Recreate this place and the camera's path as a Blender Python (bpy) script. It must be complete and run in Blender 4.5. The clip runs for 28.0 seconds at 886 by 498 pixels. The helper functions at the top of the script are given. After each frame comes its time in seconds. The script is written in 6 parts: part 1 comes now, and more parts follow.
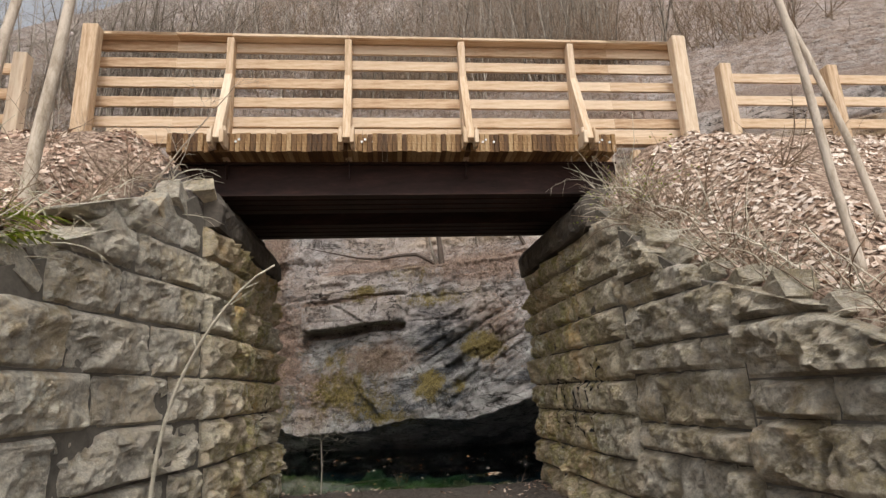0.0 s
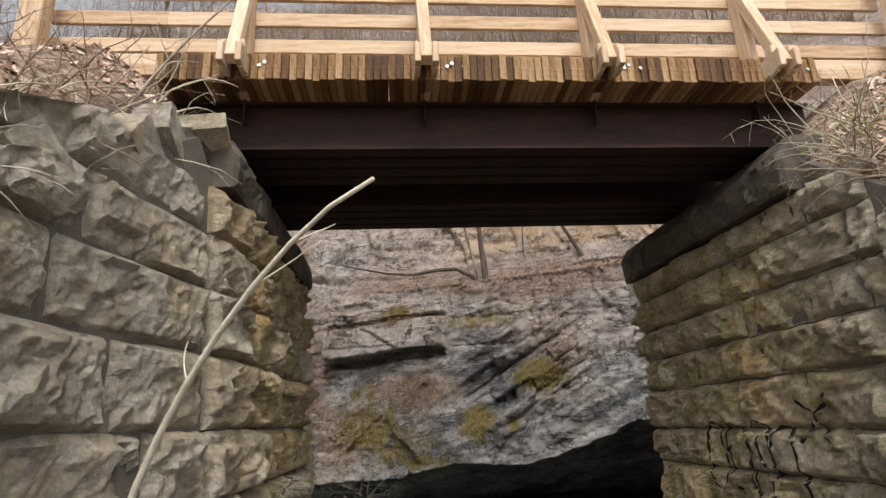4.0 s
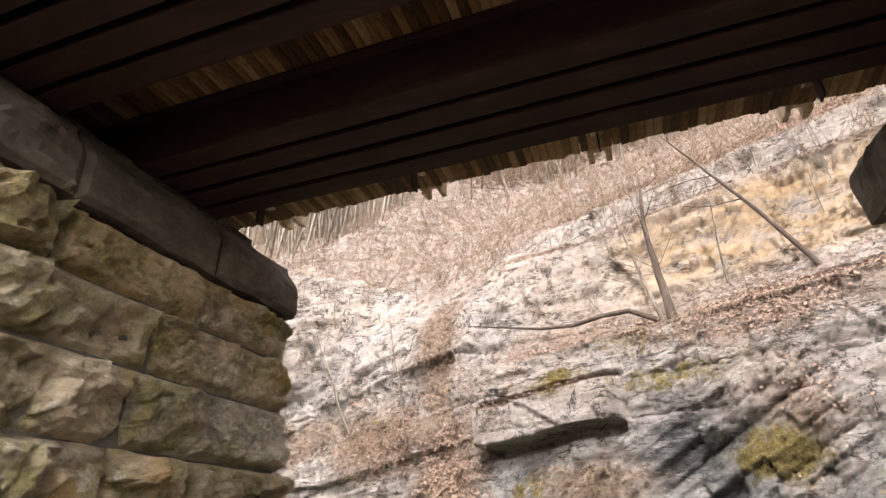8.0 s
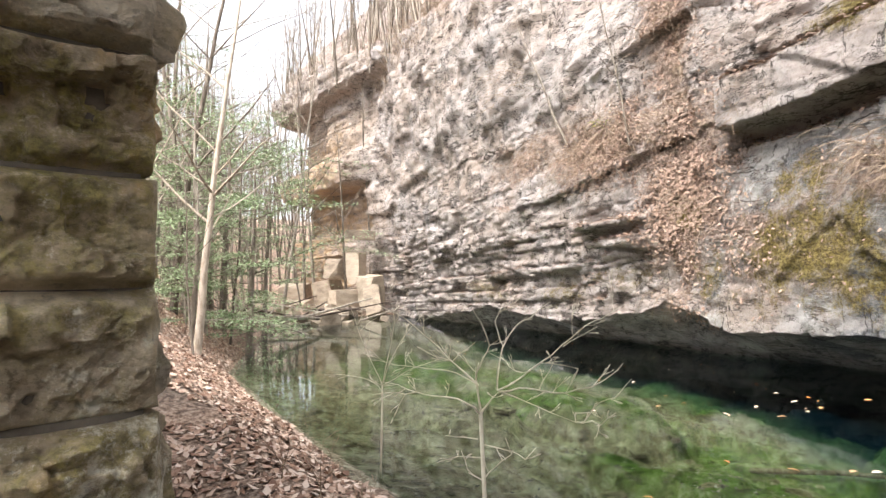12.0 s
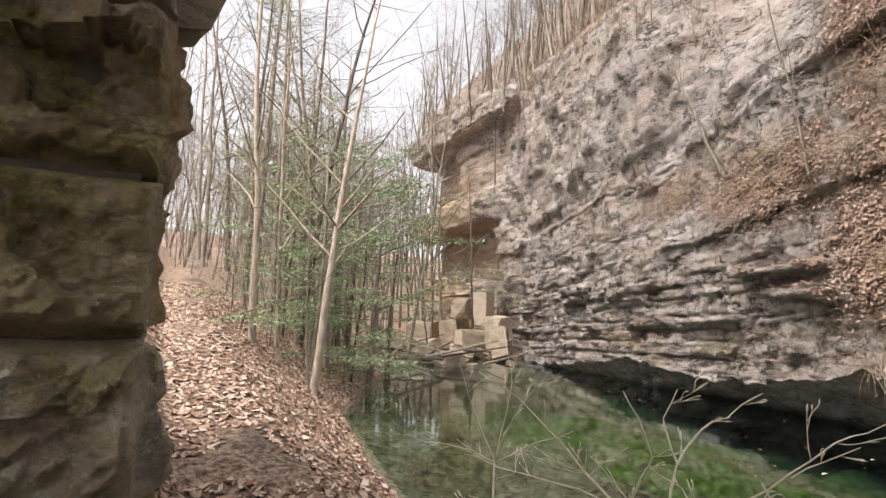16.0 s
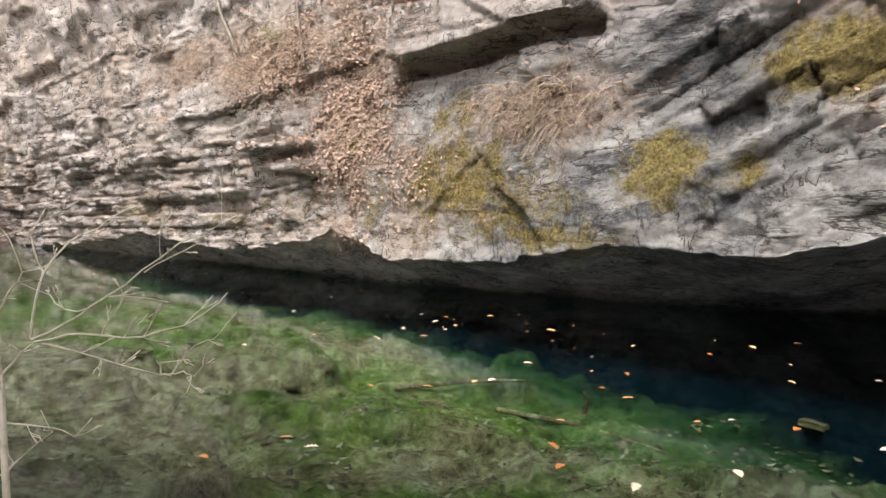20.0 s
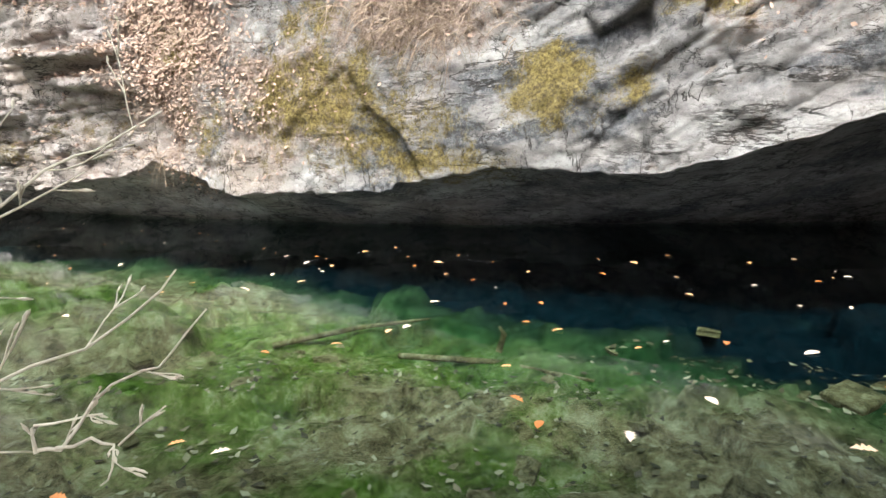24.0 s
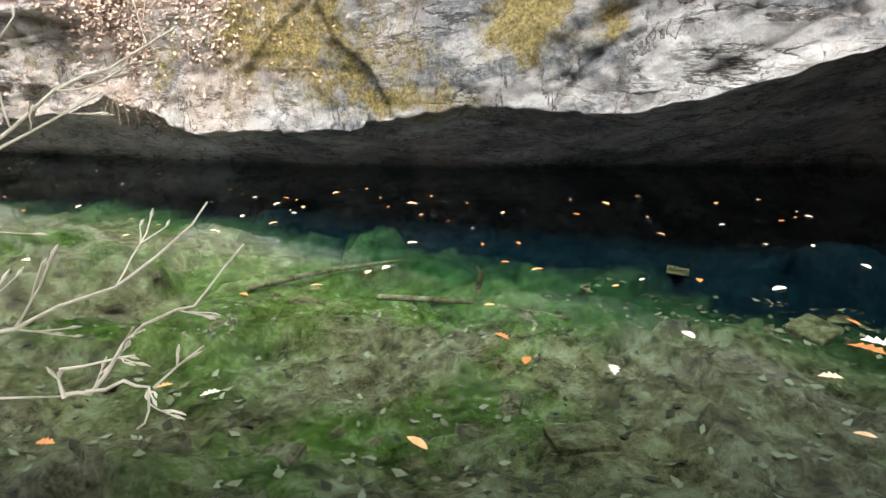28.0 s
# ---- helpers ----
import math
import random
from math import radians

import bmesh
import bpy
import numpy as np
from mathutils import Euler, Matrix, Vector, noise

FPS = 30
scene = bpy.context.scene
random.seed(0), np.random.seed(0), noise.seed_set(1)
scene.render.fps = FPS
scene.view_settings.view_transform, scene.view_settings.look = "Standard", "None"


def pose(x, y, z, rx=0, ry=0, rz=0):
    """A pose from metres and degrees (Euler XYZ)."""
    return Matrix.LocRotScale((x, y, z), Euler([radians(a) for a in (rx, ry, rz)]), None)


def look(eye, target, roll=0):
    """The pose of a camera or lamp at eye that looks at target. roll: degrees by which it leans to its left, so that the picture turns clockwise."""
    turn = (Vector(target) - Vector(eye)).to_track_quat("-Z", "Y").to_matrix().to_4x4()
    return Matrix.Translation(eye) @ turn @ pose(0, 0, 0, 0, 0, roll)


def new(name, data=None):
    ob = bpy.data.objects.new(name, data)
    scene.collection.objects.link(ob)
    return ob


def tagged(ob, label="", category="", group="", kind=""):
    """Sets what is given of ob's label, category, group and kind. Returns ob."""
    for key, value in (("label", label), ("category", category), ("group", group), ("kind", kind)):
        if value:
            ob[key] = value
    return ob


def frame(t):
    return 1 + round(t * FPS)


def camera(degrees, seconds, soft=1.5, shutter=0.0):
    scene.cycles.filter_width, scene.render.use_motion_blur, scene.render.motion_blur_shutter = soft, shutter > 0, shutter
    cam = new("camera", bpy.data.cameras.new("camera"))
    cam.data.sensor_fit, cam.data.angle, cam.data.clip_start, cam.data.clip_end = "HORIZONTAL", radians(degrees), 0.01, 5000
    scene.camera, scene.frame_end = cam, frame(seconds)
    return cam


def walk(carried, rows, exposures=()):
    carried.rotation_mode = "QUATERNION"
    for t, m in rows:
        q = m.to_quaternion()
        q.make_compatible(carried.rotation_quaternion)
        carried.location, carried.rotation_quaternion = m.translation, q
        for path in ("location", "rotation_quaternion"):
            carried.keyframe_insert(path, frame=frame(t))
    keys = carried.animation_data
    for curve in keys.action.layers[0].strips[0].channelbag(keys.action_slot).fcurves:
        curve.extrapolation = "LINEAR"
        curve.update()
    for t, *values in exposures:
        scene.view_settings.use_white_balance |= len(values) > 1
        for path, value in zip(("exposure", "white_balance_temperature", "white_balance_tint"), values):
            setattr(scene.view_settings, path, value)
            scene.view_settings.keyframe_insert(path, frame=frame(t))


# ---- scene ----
cam = camera(75.6, 28.0, 1.4)
PATH = [
    (0, (0.461, -6.441, 1.607), (0.658, -4.511, 2.093), -2.4),
    (0.5, (0.41, -6.358, 1.568), (0.548, -4.42, 2.043), -2.7),
    (1, (0.377, -6.063, 1.613), (0.44, -4.118, 2.077), -2.8),
    (1.5, (0.092, -5.788, 1.615), (0.081, -3.839, 2.064), -2.1),
    (2, (-0.237, -5.455, 1.676), (-0.279, -3.501, 2.1), -1.8),
    (2.5, (-0.385, -5.029, 1.783), (-0.357, -3.073, 2.198), -2.5),
    (3, (-0.489, -4.621, 1.819), (-0.368, -2.676, 2.266), -2.6),
    (3.5, (-0.451, -4.262, 1.832), (-0.295, -2.336, 2.346), -2.6),
    (5.5, (0.509, -2.671, 1.807), (0.734, -0.839, 2.578), -3.3),
    (6, (0.761, -2.215, 1.81), (1.001, -0.407, 2.631), -3.6),
    (6.5, (1.018, -1.742, 1.833), (1.263, 0.026, 2.736), -4.1),
    (7, (1.13, -1.303, 1.825), (1.229, 0.428, 2.822), -5.5),
    (7.5, (1.209, -0.901, 1.812), (0.976, 0.803, 2.833), -4.2),
    (8, (1.239, -0.462, 1.828), (0.691, 1.23, 2.743), -2.4),
    (8.5, (1.229, -0.027, 1.766), (0.359, 1.604, 2.529), -1.7),
    (9, (1.319, 0.445, 1.653), (0.225, 2.014, 2.239), -0.9),
    (9.5, (1.364, 0.765, 1.603), (0.111, 2.27, 2.008), -1.7),
    (10, (1.31, 1.254, 1.541), (0.044, 2.766, 1.875), -2.2),
    (10.5, (1.301, 1.654, 1.485), (0.005, 3.159, 1.721), -2.0),
    (11, (1.337, 2.047, 1.497), (0.013, 3.536, 1.667), -1.7),
    (11.5, (1.161, 2.4, 1.392), (-0.216, 3.845, 1.523), -1.9),
    (12, (0.996, 2.721, 1.411), (-0.433, 4.116, 1.528), -1.7),
    (12.5, (0.909, 2.952, 1.373), (-0.578, 4.283, 1.504), -1.5),
    (13, (0.699, 3.165, 1.434), (-0.84, 4.431, 1.6), -1.2),
    (13.5, (0.494, 3.31, 1.475), (-1.093, 4.508, 1.688), -1.3),
    (15.5, (0.386, 3.333, 1.533), (-1.298, 4.371, 1.823), 0.8),
    (16, (0.345, 3.347, 1.477), (-1.351, 4.374, 1.736), 1.2),
    (16.5, (0.351, 3.356, 1.429), (-1.34, 4.396, 1.673), 1.1),
    (17, (0.402, 3.366, 1.396), (-1.26, 4.458, 1.606), 1.1),
    (17.5, (0.466, 3.398, 1.393), (-1.094, 4.64, 1.545), 1.0),
    (18, (0.592, 3.417, 1.381), (-0.768, 4.881, 1.454), 1.0),
    (18.5, (0.717, 3.397, 1.376), (-0.417, 5.045, 1.385), 0.6),
    (19, (0.774, 3.399, 1.359), (-0.121, 5.187, 1.309), 0.5),
    (19.5, (0.815, 3.412, 1.342), (0.174, 5.304, 1.241), 0.6),
    (20, (0.875, 3.403, 1.312), (0.374, 5.335, 1.177), 0.6),
    (20.5, (0.812, 3.416, 1.285), (0.377, 5.363, 1.135), 0.4),
    (21, (0.714, 3.49, 1.286), (0.324, 5.444, 1.118), -0.1),
    (21.5, (0.519, 3.719, 1.248), (0.189, 5.681, 1.04), -0.4),
    (23.5, (0.125, 4.118, 1.228), (0.153, 6.087, 0.88), -0.3),
    (24, (0.131, 4.087, 1.24), (0.24, 6.048, 0.861), -0.5),
    (24.5, (0.147, 4.073, 1.237), (0.317, 6.024, 0.829), -0.7),
    (25, (0.134, 4.072, 1.238), (0.349, 6.012, 0.803), -0.7),
    (25.5, (0.13, 4.077, 1.234), (0.372, 6.009, 0.775), -0.6),
    (26, (0.111, 4.088, 1.23), (0.359, 6.013, 0.746), -0.4),
    (26.5, (0.091, 4.105, 1.22), (0.33, 6.025, 0.711), -0.2),
    (27, (0.051, 4.143, 1.195), (0.283, 6.058, 0.665), 0.1),
    (27.5, (0.009, 4.124, 1.214), (0.235, 6.032, 0.658), 0.1),
    (28, (0.004, 4.132, 1.217), (0.239, 6.033, 0.642), 0.2),
]
EXPOSURES = [(0, 0.4, 6600, 10), (3, 0.55, 6600, 10), (5.5, 0.75, 6600, 11), (7, 1.45, 6600, 11), (8.5, 1.88, 6800, 13), (10, 2.03, 6600, 12), (13, 2.08, 6500, 11), (16, 1.33, 6800, 13), (18, 1.62, 6900, 13), (20, 1.87, 6600, 11), (23.5, 2.38, 6300, 7), (28, 2.47, 6300, 7)]
walk(cam, [(t, look(eye, target, roll)) for t, eye, target, roll in PATH], EXPOSURES)

# ---- light ----
world = bpy.data.worlds.new("sky")
scene.world = world
world.use_nodes = True
wn = world.node_tree
wn.nodes.clear()
sky = wn.nodes.new("ShaderNodeTexSky")
sky.sky_type = "NISHITA"
sky.sun_disc = False
sky.sun_elevation, sky.sun_rotation = radians(55), radians(179)
sky.air_density, sky.dust_density = 1.0, 4.0
hs = wn.nodes.new("ShaderNodeHueSaturation")
hs.inputs["Saturation"].default_value = 0.22
bg = wn.nodes.new("ShaderNodeBackground")
bg.inputs["Strength"].default_value = 0.15
wo = wn.nodes.new("ShaderNodeOutputWorld")
wn.links.new(sky.outputs[0], hs.inputs["Color"])
wn.links.new(hs.outputs[0], bg.inputs["Color"])
wn.links.new(bg.outputs[0], wo.inputs["Surface"])
sun = new("sun", bpy.data.lights.new("sun", "SUN"))
sun.data.energy, sun.data.angle, sun.data.color = 1.3, radians(28), (1.0, 0.96, 0.9)
sun.matrix_world = look((0.15, -9.0, 13), (0, 0, 0))

# ---- noise ----
def lattice(ix, iy, iz, seed):
    h = (ix.astype(np.int64) * 374761393 + iy.astype(np.int64) * 668265263 + iz.astype(np.int64) * 2147483647 + seed * 974711) & 0xFFFFFFFF
    h = ((h ^ (h >> 13)) * 1274126177) & 0xFFFFFFFF
    return ((h ^ (h >> 16)) & 0xFFFFFF) / float(0xFFFFFF)


def vnoise(x, y, z=0.0, seed=0):
    """Smooth value noise in 0..1 on arrays."""
    x, y, z = np.broadcast_arrays(np.asarray(x, float), np.asarray(y, float), np.asarray(z, float))
    i, j, k = np.floor(x), np.floor(y), np.floor(z)
    fx, fy, fz = x - i, y - j, z - k
    fx, fy, fz = (a * a * (3 - 2 * a) for a in (fx, fy, fz))
    out = 0
    for a in (0, 1):
        for b in (0, 1):
            for c in (0, 1):
                w = (fx if a else 1 - fx) * (fy if b else 1 - fy) * (fz if c else 1 - fz)
                out = out + w * lattice(i + a, j + b, k + c, seed)
    return out


def fbm(x, y, z=0.0, octaves=4, seed=0, gain=0.5):
    out, amp, total, f = 0, 1.0, 0, 1.0
    for o in range(octaves):
        out = out + amp * vnoise(np.asarray(x) * f, np.asarray(y) * f, np.asarray(z) * f, seed + o * 17)
        total, amp, f = total + amp, amp * gain, f * 2.03
    return out / total


def smooth(a, b, x):
    t = np.clip((np.asarray(x, float) - a) / (b - a), 0, 1)
    return t * t * (3 - 2 * t)


def facets(x, z, seed):
    """Broken faces: every cell of an uneven net is a plane with a height and a tilt of its own."""
    i, j = np.floor(x), np.floor(z)
    best, out = np.full(np.shape(x), 99.0), np.zeros(np.shape(x))
    for a in (-1, 0, 1):
        for c in (-1, 0, 1):
            ci, cj, ck = i + a, j + c, i * 0 + seed
            r = [lattice(ci, cj, ck, 401 + 2 * n) for n in range(5)]
            px, pz = ci + r[0], cj + r[1]
            d = (x - px) ** 2 + (z - pz) ** 2
            h = (r[2] - 0.5) + (r[3] - 0.5) * 1.5 * (x - px) + (r[4] - 0.5) * 1.5 * (z - pz)
            near = d < best
            best, out = np.where(near, d, best), np.where(near, h, out)
    return out


# ---- materials ----
def node(nt, kind, ins=None, **props):
    n = nt.nodes.new("ShaderNode" + kind)
    for k, v in props.items():
        setattr(n, k, v)
    for k, v in (ins or {}).items():
        if isinstance(v, bpy.types.NodeSocket):
            nt.links.new(v, n.inputs[k])
        else:
            n.inputs[k].default_value = v
    return n


def material(name, rough=0.85, metal=0.0, spec=0.3):
    m = bpy.data.materials.new(name)
    m.use_nodes = True
    nt = m.node_tree
    b = nt.nodes["Principled BSDF"]
    b.inputs["Roughness"].default_value = rough
    b.inputs["Metallic"].default_value = metal
    b.inputs["Specular IOR Level"].default_value = spec
    return m, nt, b


def ramp(nt, fac, stops):
    r = node(nt, "ValToRGB", {"Fac": fac})
    while len(r.color_ramp.elements) < len(stops):
        r.color_ramp.elements.new(0.5)
    for e, (p, c) in zip(r.color_ramp.elements, stops):
        e.position, e.color = p, (*c, 1)
    return r.outputs["Color"]


def mixc(nt, fac, a, b, mode="MIX"):
    n = node(nt, "Mix", data_type="RGBA", blend_type=mode)
    for i, v in ((0, fac), (6, a), (7, b)):
        if isinstance(v, bpy.types.NodeSocket):
            nt.links.new(v, n.inputs[i])
        else:
            n.inputs[i].default_value = v if i == 0 else (*v, 1)
    return n.outputs[2]


def calc(nt, op, a, b=0.0, clamp=False):
    n = node(nt, "Math", {0: a, 1: b}, operation=op)
    n.use_clamp = clamp
    return n.outputs[0]


def place(nt, scale=(1, 1, 1), world=True):
    """Coordinates in metres: of the world, or of the object."""
    src = node(nt, "NewGeometry").outputs["Position"] if world else node(nt, "TexCoord").outputs["Object"]
    return node(nt, "Mapping", {"Vector": src, "Scale": scale}).outputs[0]


def noise_tex(nt, vec, scale, detail=4.0, rough=0.55, dist=0.0):
    return node(nt, "TexNoise", {"Vector": vec, "Scale": scale, "Detail": detail, "Roughness": rough, "Distortion": dist}).outputs["Fac"]


def bump(nt, b, height, strength=0.4, distance=0.02):
    n = node(nt, "Bump", {"Height": height, "Strength": strength, "Distance": distance})
    nt.links.new(n.outputs[0], b.inputs["Normal"])


def sharp(nt, v, lo, hi):
    return node(nt, "MapRange", {"Value": v, "From Min": lo, "From Max": hi}).outputs[0]


def attr(nt, name):
    return node(nt, "Attribute", attribute_name=name).outputs["Fac"]


def m_cliff():
    m, nt, b = material("cliff_limestone", 0.92, spec=0.2)
    p = place(nt)
    beds = place(nt, (0.9, 0.9, 1.7))
    thin = place(nt, (0.42, 0.42, 1.8))
    big, mid, fine = noise_tex(nt, p, 0.5, 6, 0.6), noise_tex(nt, beds, 1.6, 9, 0.72, 0.2), noise_tex(nt, p, 13, 7, 0.75)
    c = ramp(nt, mid, [(0.32, (0.29, 0.245, 0.22)), (0.44, (0.41, 0.357, 0.33)), (0.54, (0.475, 0.425, 0.398)), (0.66, (0.55, 0.51, 0.488))])
    c = mixc(nt, calc(nt, "MULTIPLY", sharp(nt, big, 0.42, 0.62), 0.6), c, mixc(nt, 0.55, c, (0.39, 0.275, 0.185)))
    cool = sharp(nt, noise_tex(nt, p, 0.8, 6, 0.65, 0.5), 0.50, 0.64)
    c = mixc(nt, calc(nt, "MULTIPLY", cool, 0.6), c, mixc(nt, 0.5, c, (0.29, 0.295, 0.31)))
    c = mixc(nt, calc(nt, "MULTIPLY", sharp(nt, fine, 0.52, 0.68), 0.6), c, mixc(nt, 0.5, c, (0.10, 0.085, 0.07)))
    run = sharp(nt, noise_tex(nt, place(nt, (2.2, 2.2, 0.35)), 1.5, 7, 0.7, 0.3), 0.54, 0.70)
    c = mixc(nt, calc(nt, "MULTIPLY", run, 0.35), c, mixc(nt, 0.5, c, (0.11, 0.095, 0.082)))
    cold, vein = attr(nt, "cold"), attr(nt, "vein")
    grey = ramp(nt, mid, [(0.34, (0.18, 0.183, 0.19)), (0.46, (0.29, 0.288, 0.286)), (0.60, (0.42, 0.412, 0.40))])
    c = mixc(nt, calc(nt, "MULTIPLY", cold, 0.72), c, grey)
    ragged = calc(nt, "ADD", vein, calc(nt, "MULTIPLY", calc(nt, "SUBTRACT", noise_tex(nt, p, 4.5, 10, 0.8), 0.5), 0.55))
    c = mixc(nt, calc(nt, "MULTIPLY", cold, calc(nt, "MULTIPLY", sharp(nt, ragged, 0.49, 0.35), 0.9)), c, mixc(nt, sharp(nt, fine, 0.45, 0.6), (0.075, 0.08, 0.09), (0.20, 0.205, 0.215)))
    c = mixc(nt, calc(nt, "MULTIPLY", cold, calc(nt, "MULTIPLY", sharp(nt, ragged, 0.56, 0.70), 0.65)), c, (0.54, 0.535, 0.52))
    lich = noise_tex(nt, p, 5.5, 9, 0.84)
    c = mixc(nt, calc(nt, "MULTIPLY", sharp(nt, lich, 0.56, 0.65), 0.6), c, (0.53, 0.505, 0.47))
    # broken bedding cracks and joints
    def lines(vec, scale, width, where):
        k = calc(nt, "ABSOLUTE", calc(nt, "SUBTRACT", noise_tex(nt, vec, scale, 8, 0.62, 0.1), 0.5))
        return calc(nt, "MULTIPLY", sharp(nt, k, width, width * 0.3), sharp(nt, noise_tex(nt, p, where, 4), 0.43, 0.57))
    seam = calc(nt, "MAXIMUM", calc(nt, "MAXIMUM", lines(thin, 1.5, 0.022, 1.3), lines(place(nt, (0.8, 0.8, 1.5)), 4.2, 0.02, 2.1)), lines(place(nt, (1.5, 1.5, 0.4)), 1.1, 0.012, 1.7))
    c = mixc(nt, calc(nt, "MULTIPLY", seam, 0.85), c, (0.035, 0.03, 0.026))
    chips = noise_tex(nt, place(nt, (1, 1, 1.5)), 9.0, 12, 0.87)
    c = mixc(nt, calc(nt, "MULTIPLY", sharp(nt, chips, 0.545, 0.575), 0.42), c, mixc(nt, 0.5, c, (0.62, 0.57, 0.52)))
    c = mixc(nt, calc(nt, "MULTIPLY", sharp(nt, chips, 0.45, 0.42), 0.62), c, mixc(nt, 0.65, c, (0.07, 0.06, 0.052)))
    grit = noise_tex(nt, p, 34, 6, 0.8)
    c = mixc(nt, calc(nt, "MULTIPLY", sharp(nt, grit, 0.45, 0.37), 0.45), c, mixc(nt, 0.55, c, (0.06, 0.05, 0.043)))
    # dark wet rock, and the cave's shade painted into the roof colour
    wet_and_shade = attr(nt, "wet_and_shade")
    c = mixc(nt, calc(nt, "MULTIPLY", wet_and_shade, sharp(nt, mid, 0.72, 0.4)), c, (0.055, 0.06, 0.068))
    orange = attr(nt, "orange")
    c = mixc(nt, calc(nt, "MULTIPLY", orange, sharp(nt, mid, 0.35, 0.6)), c, (0.50, 0.34, 0.19))
    soil = attr(nt, "soil")
    sc = ramp(nt, noise_tex(nt, p, 20, 7, 0.8), [(0.36, (0.085, 0.058, 0.045)), (0.46, (0.22, 0.155, 0.12)), (0.55, (0.34, 0.25, 0.20)), (0.66, (0.46, 0.365, 0.31))])
    sm = sharp(nt, calc(nt, "ADD", soil, calc(nt, "MULTIPLY", calc(nt, "SUBTRACT", noise_tex(nt, p, 2.6, 9, 0.8), 0.5), 2.4)), 0.25, 0.75)
    c = mixc(nt, calc(nt, "MULTIPLY", sm, 0.9), c, sc)
    moss = attr(nt, "moss")
    mc = ramp(nt, noise_tex(nt, p, 26, 6, 0.75), [(0.36, (0.065, 0.045, 0.014)), (0.5, (0.18, 0.135, 0.038)), (0.64, (0.32, 0.26, 0.08))])
    mm = sharp(nt, calc(nt, "ADD", moss, calc(nt, "MULTIPLY", calc(nt, "SUBTRACT", noise_tex(nt, p, 3.4, 10, 0.85), 0.5), 2.8)), 0.40, 0.76)
    c = mixc(nt, calc(nt, "MULTIPLY", mm, 0.9), c, mc)
    # rock below the water line is painted dark blue-green, standing in for depth
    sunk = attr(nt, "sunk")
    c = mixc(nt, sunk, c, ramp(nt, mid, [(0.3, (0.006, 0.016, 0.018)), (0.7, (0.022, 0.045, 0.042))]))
    nt.links.new(c, b.inputs["Base Color"])
    h = calc(nt, "ADD", calc(nt, "MULTIPLY", mid, 0.15), calc(nt, "ADD", calc(nt, "MULTIPLY", fine, 0.4), calc(nt, "MULTIPLY", chips, 0.9)))
    bump(nt, b, calc(nt, "SUBTRACT", h, calc(nt, "MULTIPLY", seam, 0.5)), 1.0, 0.09)
    return m


